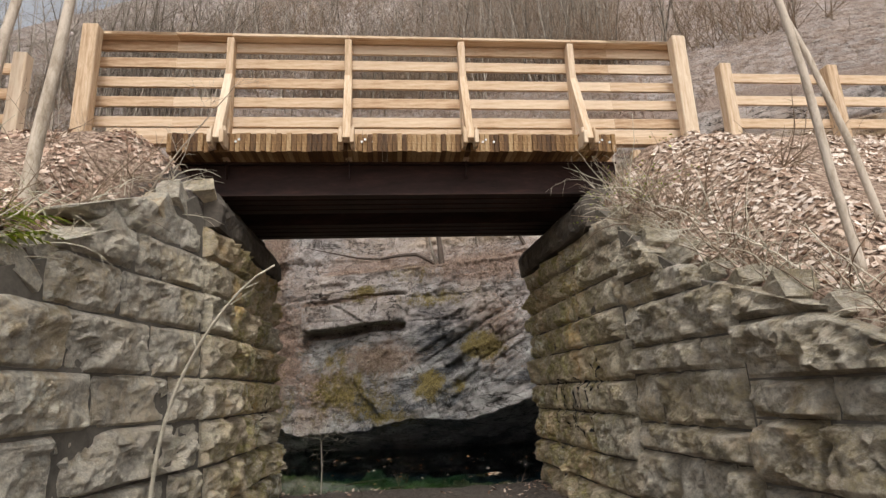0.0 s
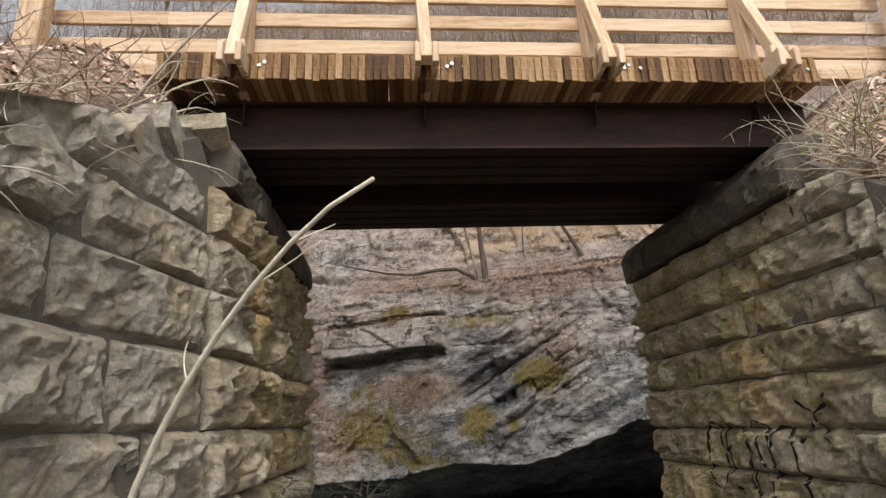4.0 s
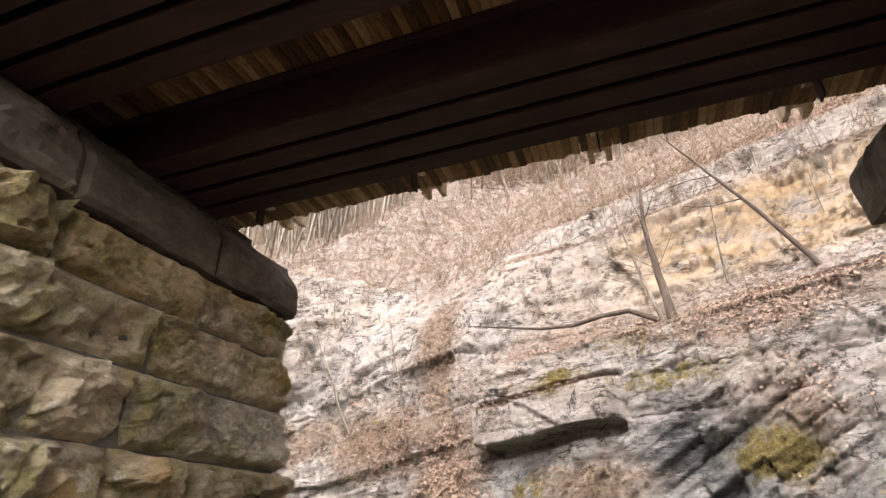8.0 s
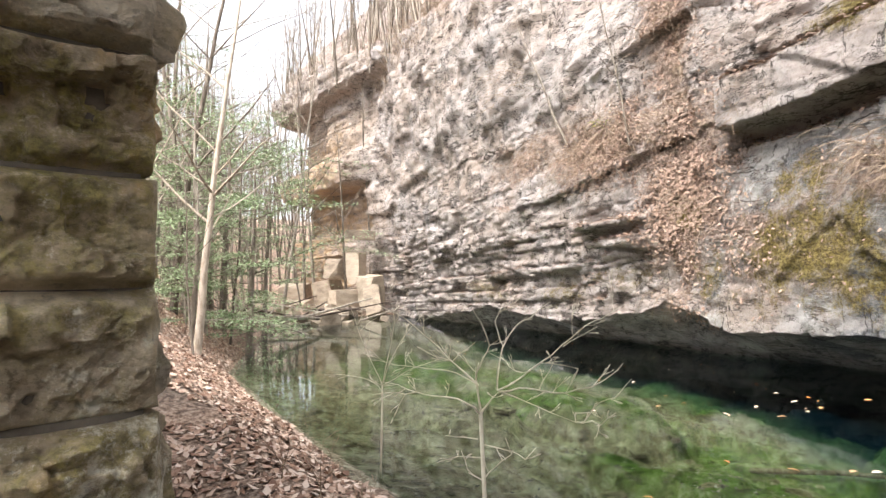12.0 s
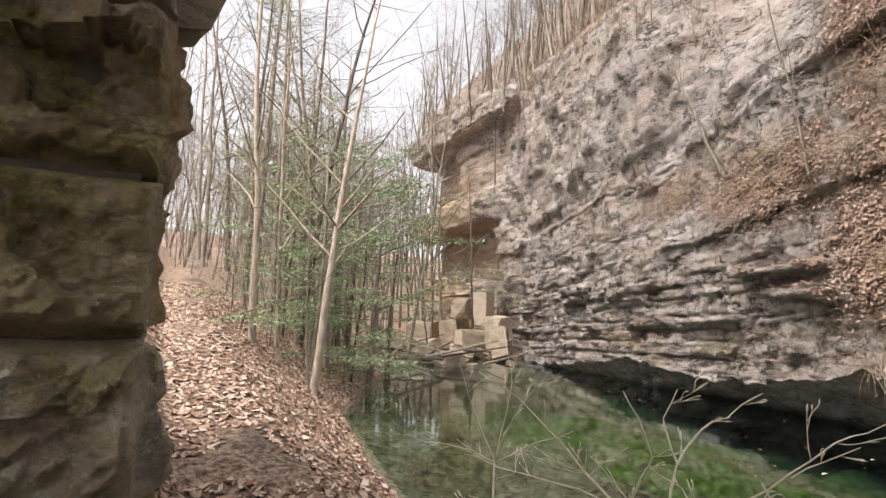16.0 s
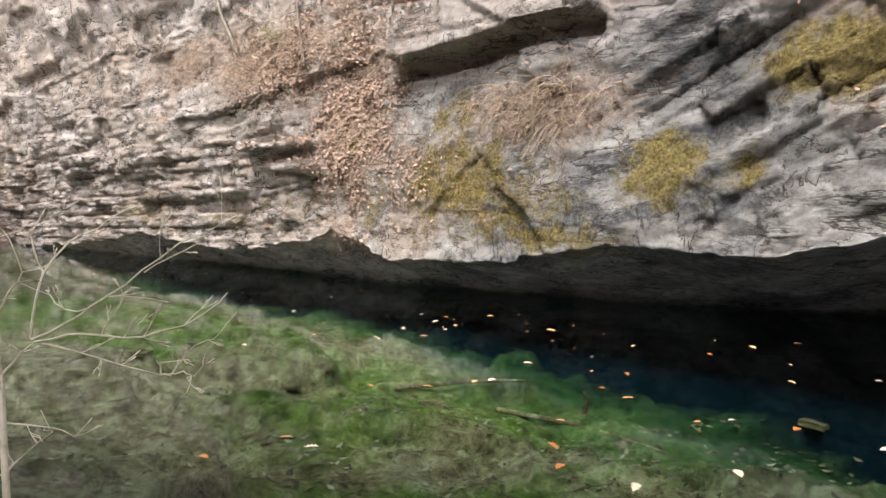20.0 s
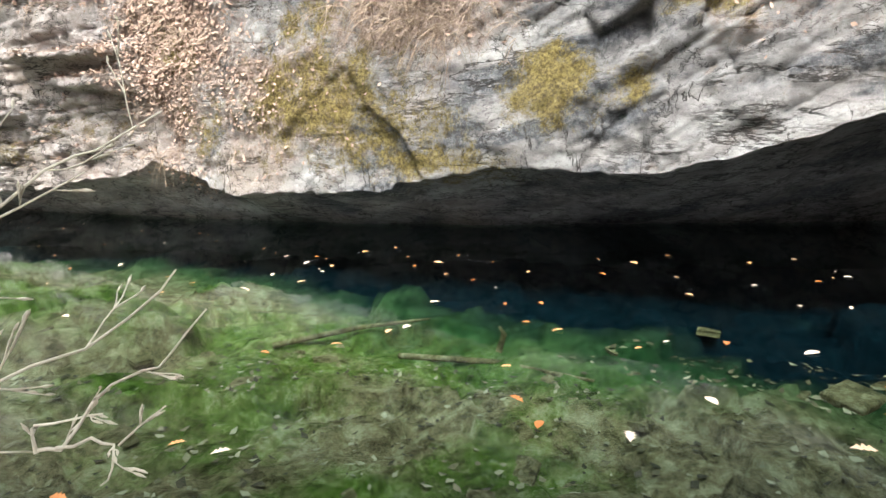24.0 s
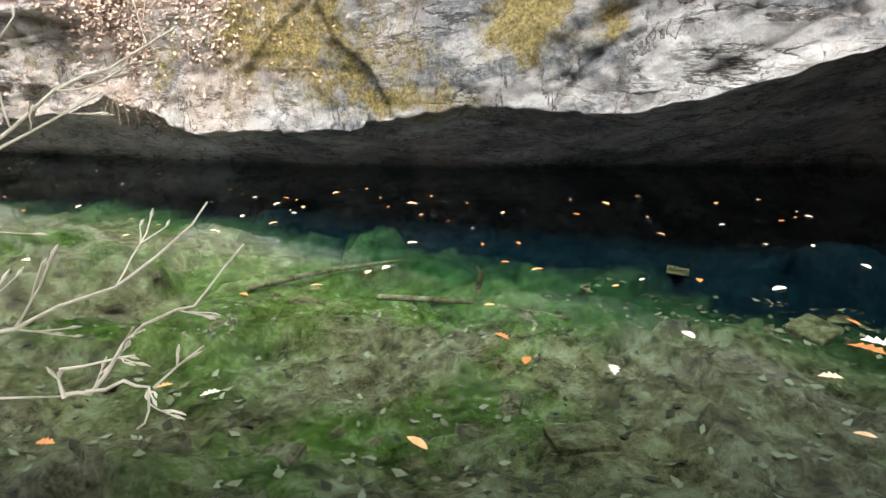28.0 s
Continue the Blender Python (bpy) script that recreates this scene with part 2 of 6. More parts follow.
def m_stone():
    """Quarry-faced sandstone blocks, each with a tint of its own."""
    m, nt, b = material("abutment_sandstone", 0.9)
    p = place(nt)
    rnd = node(nt, "ObjectInfo").outputs["Random"]
    big, mid, fine = noise_tex(nt, p, 1.3, 5), noise_tex(nt, place(nt, (1, 1, 2.2)), 3.2, 7, 0.7, 0.4), noise_tex(nt, p, 24, 6, 0.75)
    base = ramp(nt, rnd, [(0.0, (0.33, 0.275, 0.205)), (0.35, (0.43, 0.36, 0.26)), (0.55, (0.40, 0.37, 0.325)), (0.75, (0.50, 0.385, 0.23)), (1.0, (0.30, 0.25, 0.195))])
    dark = mixc(nt, 0.38, base, (0.10, 0.09, 0.08))
    c = mixc(nt, sharp(nt, mid, 0.40, 0.60), dark, mixc(nt, 0.3, base, (0.58, 0.53, 0.45)))
    c = mixc(nt, sharp(nt, fine, 0.58, 0.74), c, mixc(nt, 0.6, c, (0.06, 0.05, 0.045)))
    open_air = sharp(nt, node(nt, "SeparateXYZ", {0: node(nt, "NewGeometry").outputs["Position"]}).outputs["Y"], 0.8, -0.6)
    green = calc(nt, "MULTIPLY", sharp(nt, big, 0.37, 0.54), sharp(nt, noise_tex(nt, p, 5, 8, 0.75), 0.40, 0.58))
    c = mixc(nt, calc(nt, "MULTIPLY", green, calc(nt, "SUBTRACT", 0.75, calc(nt, "MULTIPLY", open_air, 0.5))), c, mixc(nt, sharp(nt, fine, 0.4, 0.6), (0.10, 0.095, 0.028), (0.30, 0.275, 0.085)))
    rust = sharp(nt, noise_tex(nt, place(nt, (1, 1, 0.6)), 1.9, 6, 0.65, 0.6), 0.54, 0.70)
    c = mixc(nt, calc(nt, "MULTIPLY", rust, calc(nt, "SUBTRACT", 0.6, calc(nt, "MULTIPLY", open_air, 0.35))), c, (0.44, 0.28, 0.10))
    soot = sharp(nt, noise_tex(nt, place(nt, (1, 1, 0.35)), 2.6, 6, 0.7), 0.55, 0.68)
    c = mixc(nt, calc(nt, "MULTIPLY", soot, 0.42), c, (0.075, 0.065, 0.058))
    lich = noise_tex(nt, p, 7.0, 7, 0.8)
    c = mixc(nt, calc(nt, "MULTIPLY", sharp(nt, calc(nt, "ADD", lich, calc(nt, "MULTIPLY", calc(nt, "SUBTRACT", noise_tex(nt, p, 0.8, 4), 0.5), 0.55)), 0.58, 0.66), 0.8), c, (0.55, 0.55, 0.51))
    # lichen crust, also paled to paint brighter light on walls clear of the bridge
    lit_crust = sharp(nt, noise_tex(nt, p, 1.9, 11, 0.8, 0.3), 0.43, 0.53)
    c = mixc(nt, calc(nt, "MULTIPLY", calc(nt, "MULTIPLY", lit_crust, open_air), 0.85), c, mixc(nt, sharp(nt, fine, 0.4, 0.6), (0.30, 0.285, 0.26), (0.56, 0.545, 0.51)))
    where = node(nt, "SeparateXYZ", {0: node(nt, "NewGeometry").outputs["Position"]}).outputs["X"]
    damp = calc(nt, "MULTIPLY", sharp(nt, where, 1.5, 2.5), open_air)
    moss = sharp(nt, noise_tex(nt, place(nt, (1, 1, 1.6)), 1.7, 10, 0.78, 0.4), 0.45, 0.56)
    c = mixc(nt, calc(nt, "MULTIPLY", calc(nt, "MULTIPLY", moss, damp), 0.65), c, mixc(nt, sharp(nt, fine, 0.4, 0.6), (0.06, 0.047, 0.018), (0.19, 0.15, 0.05)))
    chips = noise_tex(nt, place(nt, (1, 1, 1.7)), 9.0, 11, 0.85)
    c = mixc(nt, calc(nt, "MULTIPLY", sharp(nt, chips, 0.54, 0.575), 0.6), c, mixc(nt, 0.5, c, (0.62, 0.57, 0.49)))
    c = mixc(nt, calc(nt, "MULTIPLY", sharp(nt, chips, 0.455, 0.425), 0.6), c, mixc(nt, 0.6, c, (0.045, 0.038, 0.032)))
    c = mixc(nt, calc(nt, "MULTIPLY", open_air, 0.55), c, mixc(nt, 0.5, c, (0.235, 0.22, 0.205)))
    c = mixc(nt, 1.0, c, (1.74, 1.68, 1.55), "MULTIPLY")
    nt.links.new(c, b.inputs["Base Color"])
    h = calc(nt, "ADD", calc(nt, "MULTIPLY", mid, 1.0), calc(nt, "ADD", calc(nt, "MULTIPLY", fine, 0.5), calc(nt, "ADD", calc(nt, "MULTIPLY", chips, 0.9), calc(nt, "MULTIPLY", noise_tex(nt, p, 85, 5, 0.8), 0.25))))
    bump(nt, b, h, 1.0, 0.06)
    return m


def m_simple(name, stops, scale=8.0, stretch=(1, 1, 1), rough=0.8, metal=0.0, strength=0.4, vary=0.0, world=False, spec=0.3):
    m, nt, b = material(name, rough, metal, spec)
    p = place(nt, stretch, world)
    big, fine = noise_tex(nt, p, scale, 6, 0.65, 0.3), noise_tex(nt, p, scale * 7, 4, 0.7)
    f = calc(nt, "ADD", calc(nt, "MULTIPLY", big, 0.75), calc(nt, "MULTIPLY", fine, 0.25))
    if vary:
        rnd = node(nt, "ObjectInfo").outputs["Random"]
        isl = node(nt, "NewGeometry").outputs["Random Per Island"]
        f = calc(nt, "ADD", f, calc(nt, "MULTIPLY", calc(nt, "SUBTRACT", calc(nt, "FRACT", calc(nt, "ADD", rnd, isl)), 0.5), vary))
    nt.links.new(ramp(nt, f, stops), b.inputs["Base Color"])
    bump(nt, b, f, strength, 0.01)
    return m


def m_ground():
    m, nt, b = material("leaf_littered_earth", 0.95)
    p = place(nt)
    a, c2, fine = noise_tex(nt, p, 0.9, 5), noise_tex(nt, p, 16, 7, 0.75), noise_tex(nt, p, 55, 4, 0.7)
    leaf = ramp(nt, c2, [(0.38, (0.07, 0.048, 0.036)), (0.47, (0.23, 0.155, 0.112)), (0.55, (0.42, 0.31, 0.235)), (0.66, (0.60, 0.50, 0.41))])
    mud = ramp(nt, calc(nt, "ADD", calc(nt, "MULTIPLY", c2, 0.4), calc(nt, "MULTIPLY", fine, 0.6)), [(0.38, (0.028, 0.024, 0.021)), (0.5, (0.085, 0.07, 0.058)), (0.62, (0.21, 0.18, 0.155))])
    trail = attr(nt, "trail")
    c = mixc(nt, sharp(nt, calc(nt, "ADD", trail, calc(nt, "MULTIPLY", calc(nt, "SUBTRACT", a, 0.5), 1.2)), 0.35, 0.7), leaf, mud)
    nt.links.new(c, b.inputs["Base Color"])
    bump(nt, b, calc(nt, "ADD", c2, calc(nt, "MULTIPLY", fine, 0.4)), 0.9, 0.04)
    return m


def m_bed():
    m, nt, b = material("pool_bed", 0.95, spec=0.0)
    p = place(nt)
    n1, n2, n3 = noise_tex(nt, p, 0.7, 9, 0.72, 0.6), noise_tex(nt, p, 3.0, 12, 0.84, 0.3), noise_tex(nt, p, 17, 6, 0.75)
    streak = noise_tex(nt, p, 8, 10, 0.8, 0.6)
    f = calc(nt, "ADD", calc(nt, "MULTIPLY", n2, 0.6), calc(nt, "MULTIPLY", streak, 0.4))
    stone = ramp(nt, f, [(0.41, (0.030, 0.025, 0.013)), (0.47, (0.095, 0.083, 0.045)), (0.53, (0.175, 0.157, 0.094)), (0.62, (0.33, 0.315, 0.225))])
    algae = ramp(nt, f, [(0.41, (0.018, 0.033, 0.006)), (0.47, (0.045, 0.084, 0.014)), (0.54, (0.092, 0.142, 0.028)), (0.63, (0.24, 0.28, 0.15))])
    mask = sharp(nt, calc(nt, "ADD", calc(nt, "ADD", n1, calc(nt, "MULTIPLY", n3, 0.22)), calc(nt, "MULTIPLY", attr(nt, "algae"), 0.34)), 0.72, 0.90)
    c = mixc(nt, mask, stone, algae)
    c = mixc(nt, calc(nt, "MULTIPLY", sharp(nt, n3, 0.62, 0.72), 0.4), c, (0.22, 0.23, 0.16))
    chips = noise_tex(nt, p, 6.0, 13, 0.88)
    c = mixc(nt, calc(nt, "MULTIPLY", sharp(nt, chips, 0.54, 0.565), 0.65), c, mixc(nt, 0.5, c, (0.30, 0.31, 0.22)))
    c = mixc(nt, calc(nt, "MULTIPLY", sharp(nt, chips, 0.465, 0.44), 0.75), c, mixc(nt, 0.75, c, (0.006, 0.009, 0.004)))
    # light lost in deep water, painted into the bed colour: green, then navy
    wob = calc(nt, "ADD", attr(nt, "depth_tint"), calc(nt, "MULTIPLY", calc(nt, "SUBTRACT", n1, 0.5), 0.5))
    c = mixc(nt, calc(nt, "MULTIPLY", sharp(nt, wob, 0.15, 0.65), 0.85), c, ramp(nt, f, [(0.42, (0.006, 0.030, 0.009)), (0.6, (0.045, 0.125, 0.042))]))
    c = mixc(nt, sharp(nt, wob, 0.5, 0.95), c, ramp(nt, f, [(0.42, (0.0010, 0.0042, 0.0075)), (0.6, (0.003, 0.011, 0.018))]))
    nt.links.new(c, b.inputs["Base Color"])
    bump(nt, b, calc(nt, "ADD", f, calc(nt, "MULTIPLY", calc(nt, "ADD", n3, chips), 0.4)), 1.0, 0.06)
    return m


def m_water():
    m = bpy.data.materials.new("clear_green_water")
    m.use_nodes = True
    nt = m.node_tree
    nt.nodes.clear()
    p = place(nt)
    h = node(nt, "Bump", {"Height": noise_tex(nt, p, 3.0, 4), "Strength": 0.10, "Distance": 0.02}).outputs[0]
    f = node(nt, "Fresnel", {"IOR": 1.33, "Normal": h}).outputs[0]
    t = node(nt, "BsdfTransparent", {"Color": (0.79, 0.92, 0.84, 1)})
    g = node(nt, "BsdfGlossy", {"Color": (0.80, 0.84, 0.90, 1), "Roughness": 0.02, "Normal": h})
    x = node(nt, "MixShader", {0: f, 1: t.outputs[0], 2: g.outputs[0]})
    o = node(nt, "OutputMaterial", {"Surface": x.outputs[0]})
    return m


MAT_CLIFF, MAT_STONE, MAT_GROUND, MAT_BED, MAT_WATER = m_cliff(), m_stone(), m_ground(), m_bed(), m_water()
MAT_LUMBER = m_simple("new_treated_lumber", [(0.28, (0.36, 0.22, 0.12)), (0.45, (0.56, 0.405, 0.265)), (0.64, (0.70, 0.56, 0.41))], 5, (0.6, 6, 6), 0.7, vary=0.28)
MAT_POST = m_simple("new_timber_post", [(0.28, (0.38, 0.25, 0.14)), (0.45, (0.58, 0.43, 0.29)), (0.64, (0.72, 0.60, 0.46))], 5, (6, 6, 0.6), 0.7, vary=0.2)
MAT_DECK = m_simple("stained_deck_timber", [(0.2, (0.04, 0.02, 0.01)), (0.45, (0.13, 0.068, 0.028)), (0.6, (0.25, 0.145, 0.062)), (0.8, (0.42, 0.29, 0.16))], 6, (5, 0.6, 5), 0.75, vary=0.45)
MAT_STEEL = m_simple("rusty_painted_steel", [(0.3, (0.014, 0.009, 0.008)), (0.55, (0.040, 0.020, 0.017)), (0.75, (0.085, 0.038, 0.027))], 4, (0.5, 2, 2), 0.7, 0.25)
MAT_BARK = m_simple("grey_bark", [(0.34, (0.085, 0.068, 0.053)), (0.5, (0.22, 0.185, 0.15)), (0.66, (0.40, 0.355, 0.30))], 9, (1, 1, 0.25), 0.95, strength=0.8, vary=0.25, world=True)
MAT_PALEBARK = m_simple("pale_tan_bark", [(0.34, (0.17, 0.135, 0.10)), (0.5, (0.36, 0.30, 0.235)), (0.66, (0.55, 0.48, 0.40))], 14, (1, 1, 0.3), 0.95, strength=0.9, vary=0.2, world=True)
MAT_DARKBARK = m_simple("dark_wet_bark", [(0.3, (0.03, 0.022, 0.018)), (0.6, (0.10, 0.075, 0.06)), (0.8, (0.2, 0.16, 0.13))], 9, (1, 1, 0.25), 0.9, strength=0.8, vary=0.2, world=True)
MAT_TWIG = m_simple("pale_twig_bark", [(0.3, (0.36, 0.32, 0.24)), (0.6, (0.62, 0.57, 0.46)), (0.8, (0.76, 0.72, 0.62))], 12, rough=0.8, vary=0.2, world=True)
MAT_STEM = m_simple("dry_brown_stems", [(0.3, (0.16, 0.11, 0.075)), (0.6, (0.34, 0.26, 0.19)), (0.8, (0.5, 0.42, 0.32))], 12, rough=0.85, vary=0.3, world=True)
MAT_LEAF = m_simple("dead_oak_leaf", [(0.2, (0.20, 0.115, 0.08)), (0.45, (0.40, 0.265, 0.19)), (0.6, (0.55, 0.40, 0.31)), (0.85, (0.70, 0.58, 0.48))], 10, rough=0.8, vary=0.75, world=True)
MAT_PALE_LEAF = m_simple("bleached_oak_leaf", [(0.2, (0.24, 0.15, 0.10)), (0.45, (0.46, 0.34, 0.26)), (0.6, (0.60, 0.48, 0.39)), (0.85, (0.74, 0.65, 0.57))], 10, rough=0.8, vary=0.75, world=True)
MAT_LEDGE_LEAF = m_simple("russet_ledge_leaf", [(0.2, (0.20, 0.13, 0.10)), (0.45, (0.31, 0.215, 0.165)), (0.6, (0.37, 0.26, 0.20)), (0.85, (0.42, 0.32, 0.255))], 10, rough=0.95, vary=0.3, world=True)
MAT_FLOAT = m_simple("floating_orange_leaf", [(0.2, (0.42, 0.15, 0.04)), (0.5, (0.58, 0.30, 0.12)), (0.8, (0.75, 0.62, 0.48))], 10, rough=0.6, vary=0.8)
MAT_HEMLOCK = m_simple("hemlock_needles", [(0.2, (0.15, 0.22, 0.10)), (0.5, (0.27, 0.36, 0.19)), (0.8, (0.42, 0.50, 0.32))], 6, rough=0.7, vary=0.6, world=True)
MAT_FERN = m_simple("fern_green", [(0.25, (0.17, 0.24, 0.02)), (0.5, (0.37, 0.46, 0.06)), (0.75, (0.58, 0.62, 0.15))], 6, rough=0.6, vary=0.5, world=True)
MAT_FADED = m_simple("faded_black_paint", [(0.3, (0.05, 0.045, 0.04)), (0.8, (0.13, 0.12, 0.10))], 9, rough=0.9)
MAT_BLACK = m_simple("black_paint", [(0.3, (0.008, 0.008, 0.009)), (0.8, (0.03, 0.03, 0.03))], 9, rough=0.7)


# ---- mesh helpers ----
def mesh_object(name, verts, faces, mat, parent=None, label="", shade=False):
    me = bpy.data.meshes.new(name)
    me.from_pydata([tuple(v) for v in verts], [], [tuple(f) for f in faces])
    me.materials.append(mat)
    if shade:
        me.polygons.foreach_set("use_smooth", [True] * len(me.polygons))
    ob = new(name, me)
    if parent:
        ob.parent = parent
    return tagged(ob, label)


def grid_mesh(name, P, mat, shade=True, flip=False):
    """A mesh over an array of points [rows, columns, 3]."""
    r, c, _ = P.shape
    i = np.arange(r * c).reshape(r, c)
    f = np.stack([i[:-1, :-1], i[:-1, 1:], i[1:, 1:], i[1:, :-1]], -1).reshape(-1, 4)
    if flip:
        f = f[:, ::-1]
    me = bpy.data.meshes.new(name)
    me.vertices.add(r * c)
    me.vertices.foreach_set("co", P.reshape(-1).astype(np.float32))
    me.loops.add(f.size)
    me.loops.foreach_set("vertex_index", f.reshape(-1).astype(np.int32))
    me.polygons.add(len(f))
    me.polygons.foreach_set("loop_start", np.arange(0, f.size, 4, dtype=np.int32))
    me.materials.append(mat)
    me.update(calc_edges=True)
    me.validate()
    if shade:
        me.polygons.foreach_set("use_smooth", np.ones(len(f), dtype=bool))
    return new(name, me)


def give(ob, name, values):
    a = ob.data.attributes.new(name, "FLOAT", "POINT")
    a.data.foreach_set("value", np.clip(values, 0, 1).reshape(-1).astype(np.float32))


def box_data(name, size, mat, bevel=0.006):
    bm = bmesh.new()
    bmesh.ops.create_cube(bm, size=1)
    bmesh.ops.scale(bm, vec=size, verts=bm.verts)
    if bevel:
        bmesh.ops.bevel(bm, geom=bm.edges[:], offset=bevel, segments=1, affect="EDGES")
    me = bpy.data.meshes.new(name)
    bm.to_mesh(me)
    bm.free()
    me.materials.append(mat)
    return me


def part(name, data, parent, m, label=""):
    ob = new(name, data)
    ob.parent = parent
    ob.matrix_basis = m
    return tagged(ob, label)


def root(name, label, category, at=(0, 0, 0), group="", kind=""):
    ob = new(name)
    ob.location = at
    return tagged(ob, label, category, group, kind)


def tube(points, radii, sides=6):
    """Verts and faces of a tapered tube along points."""
    vs, fs = [], []
    n = len(points)
    side = None
    for i, p in enumerate(points):
        d = (points[min(i + 1, n - 1)] - points[max(i - 1, 0)]).normalized()
        if side is None:
            side = d.orthogonal().normalized()
        side = (side - d * side.dot(d)).normalized()
        up = d.cross(side)
        for k in range(sides):
            a = 2 * math.pi * k / sides
            vs.append(p + (side * math.cos(a) + up * math.sin(a)) * radii[i])
    for i in range(n - 1):
        for k in range(sides):
            a, b = i * sides + k, i * sides + (k + 1) % sides
            fs.append((a, b, b + sides, a + sides))
    fs.append(tuple(range((n - 1) * sides, n * sides)))
    return vs, fs


class Soup:
    """Gathers verts and faces for one mesh."""

    def __init__(self):
        self.v, self.f = [], []

    def add(self, vs, fs):
        o = len(self.v)
        self.v += vs
        self.f += [tuple(i + o for i in f) for f in fs]

    def make(self, name, mat, parent=None, label="", shade=True):
        return mesh_object(name, self.v, self.f, mat, parent, label, shade)


def limb(soup, rng, start, way, length, r0, r1, steps=6, wobble=0.15, lift=0.0, sides=5):
    """Adds one crooked limb and returns its points and radii."""
    pts, rad, p, d = [], [], Vector(start), Vector(way).normalized()
    for i in range(steps + 1):
        f = i / steps
        pts.append(p.copy())
        rad.append(r0 + (r1 - r0) * f)
        d = (d + Vector((rng.uniform(-1, 1), rng.uniform(-1, 1), rng.uniform(-1, 1) + lift)) * wobble).normalized()
        p = p + d * (length / steps)
    soup.add(*tube(pts, rad, sides))
    return pts, rad


def branches(soup, rng, pts, rad, count, ratio, depth, lo=0.3, spread=0.9, lift=0.25, sides=4):
    n = len(pts) - 1
    for _ in range(count):
        f = rng.uniform(lo, 1.0) * n
        i = min(int(f), n - 1)
        p = pts[i].lerp(pts[i + 1], f - i)
        d = (pts[i + 1] - pts[i]).normalized()
        q = d.orthogonal()
        q.rotate(Matrix.Rotation(rng.uniform(0, 6.283), 3, d))
        total = sum((pts[k + 1] - pts[k]).length for k in range(n))
        L = total * ratio * rng.uniform(0.6, 1.2) * (1.15 - 0.6 * f / n)
        r = max(min(rad[i] * rng.uniform(0.3, 0.48), L * 0.012), 0.0022)
        a, b = limb(soup, rng, p, d * 0.6 + q.normalized() * spread, L, r, max(r * 0.3, 0.0015), 4, 0.16, lift, sides)
        if depth > 1:
            branches(soup, rng, a, b, max(2, count // 2), ratio, depth - 1, 0.2, spread, lift, 3)


# ---- cliff ----
P0, ALONG, INTO = np.array([3.687, 9.036]), np.array([-0.910, 0.413]), np.array([0.413, 0.910])
WATER = -0.15


def lip_height(s):
    return np.interp(s, [-12, -4, -1.1, 0.1, 0.6, 1.2, 2.4, 4.4, 6.9, 7.6, 8.4, 10.2, 11.6, 14.3, 16, 18, 22, 25, 28, 44],
                     [2.6, 2.3, 1.66, 1.28, 1.08, 0.95, 0.88, 0.68, 0.47, 0.66, 0.90, 0.62, 0.42, 0.5, 0.66, 0.45, 0.06, -0.1, -0.3, -0.3])


def cliff_base(s, z):
    """Distance of the bare face behind its line, by height."""
    right = np.interp(z, [0.5, 1.5, 3.4, 4.6, 5.4, 5.6, 6.2, 7.0, 7.2, 8.8, 9.1, 10.2, 12, 54], [0.35, 0.3, 0.5, 0.6, 0.75, 1.2, 1.8, 2.3, 2.4, 2.8, 3.6, 3.9, 6.4, 52])
    mid = np.interp(z, [0.5, 2, 6, 7.2, 8.2, 10.0, 12, 54], [0.55, 0.5, 0.7, 1.0, 1.8, 3.6, 5.8, 50])
    top = np.interp(s, [10, 14, 20, 27, 42], [9.0, 10.2, 11.6, 13.4, 16.5])
    far = np.interp(z, [0.5, 6, 8.5, 24], [0.5, 0.35, 0.1, 0.4]) + np.maximum(z - top, 0) * 1.0
    w1, w2 = smooth(4.5, 7.5, s), smooth(9.5, 15, s)
    d = right * (1 - w1) + w1 * (mid * (1 - w2) + far * w2)
    d = d + np.interp(s, [26, 29, 33, 41, 42.5, 46, 95], [0, 0.3, -1.2, -3.5, -2.5, 14, 34])
    return d


def cells(s, z, h, w, seed, amp, tilt, seam=0.0):
    """Offsets of a wall of broken blocks in layers: each block set forward or back and tilted."""
    zz = z + 0.16 * (vnoise(s * 0.35, z * 0.1, seed=seed) - 0.5) + 0.04 * (vnoise(s * 1.7, z * 0.6, seed=seed + 1) - 0.5) + s * 0.012
    q = zz / h + 0.6 * vnoise(zz / h * 0.9, 0 * s, seed=seed + 5)
    layer = np.floor(q)
    wide = w * (0.45 + 1.4 * lattice(layer, layer * 0, layer * 0, seed + 9))
    ss = s / wide + 7.3 * lattice(layer, layer * 0 + 3, layer * 0, seed + 2) + 0.5 * vnoise(s * 1.1 / w, z * 1.6 / w, seed=seed + 7) + 0.35 * (q - layer) * (lattice(layer, layer * 0 + 8, layer * 0, seed) - 0.5)
    k = np.floor(ss)
    r = lambda n: lattice(layer, k, layer * 0 + n, seed) - 0.5
    lay = lattice(layer, layer * 0 + 1, layer * 0, seed + 31) - 0.5
    a, e = q - layer, ss - k
    crack = smooth(0.05, 0.0, np.minimum(a, 1 - a) * h) * (r(3) > -0.15) + 0.8 * smooth(0.05, 0.0, np.minimum(e, 1 - e) * wide) * (r(4) > 0.1)
    return seam * np.minimum(crack, 1) + amp * r(0) + 0.6 * amp * lay + tilt * (r(1) * (ss - k - 0.5) * 2 + r(2) * (q - layer - 0.5) * 1.6)


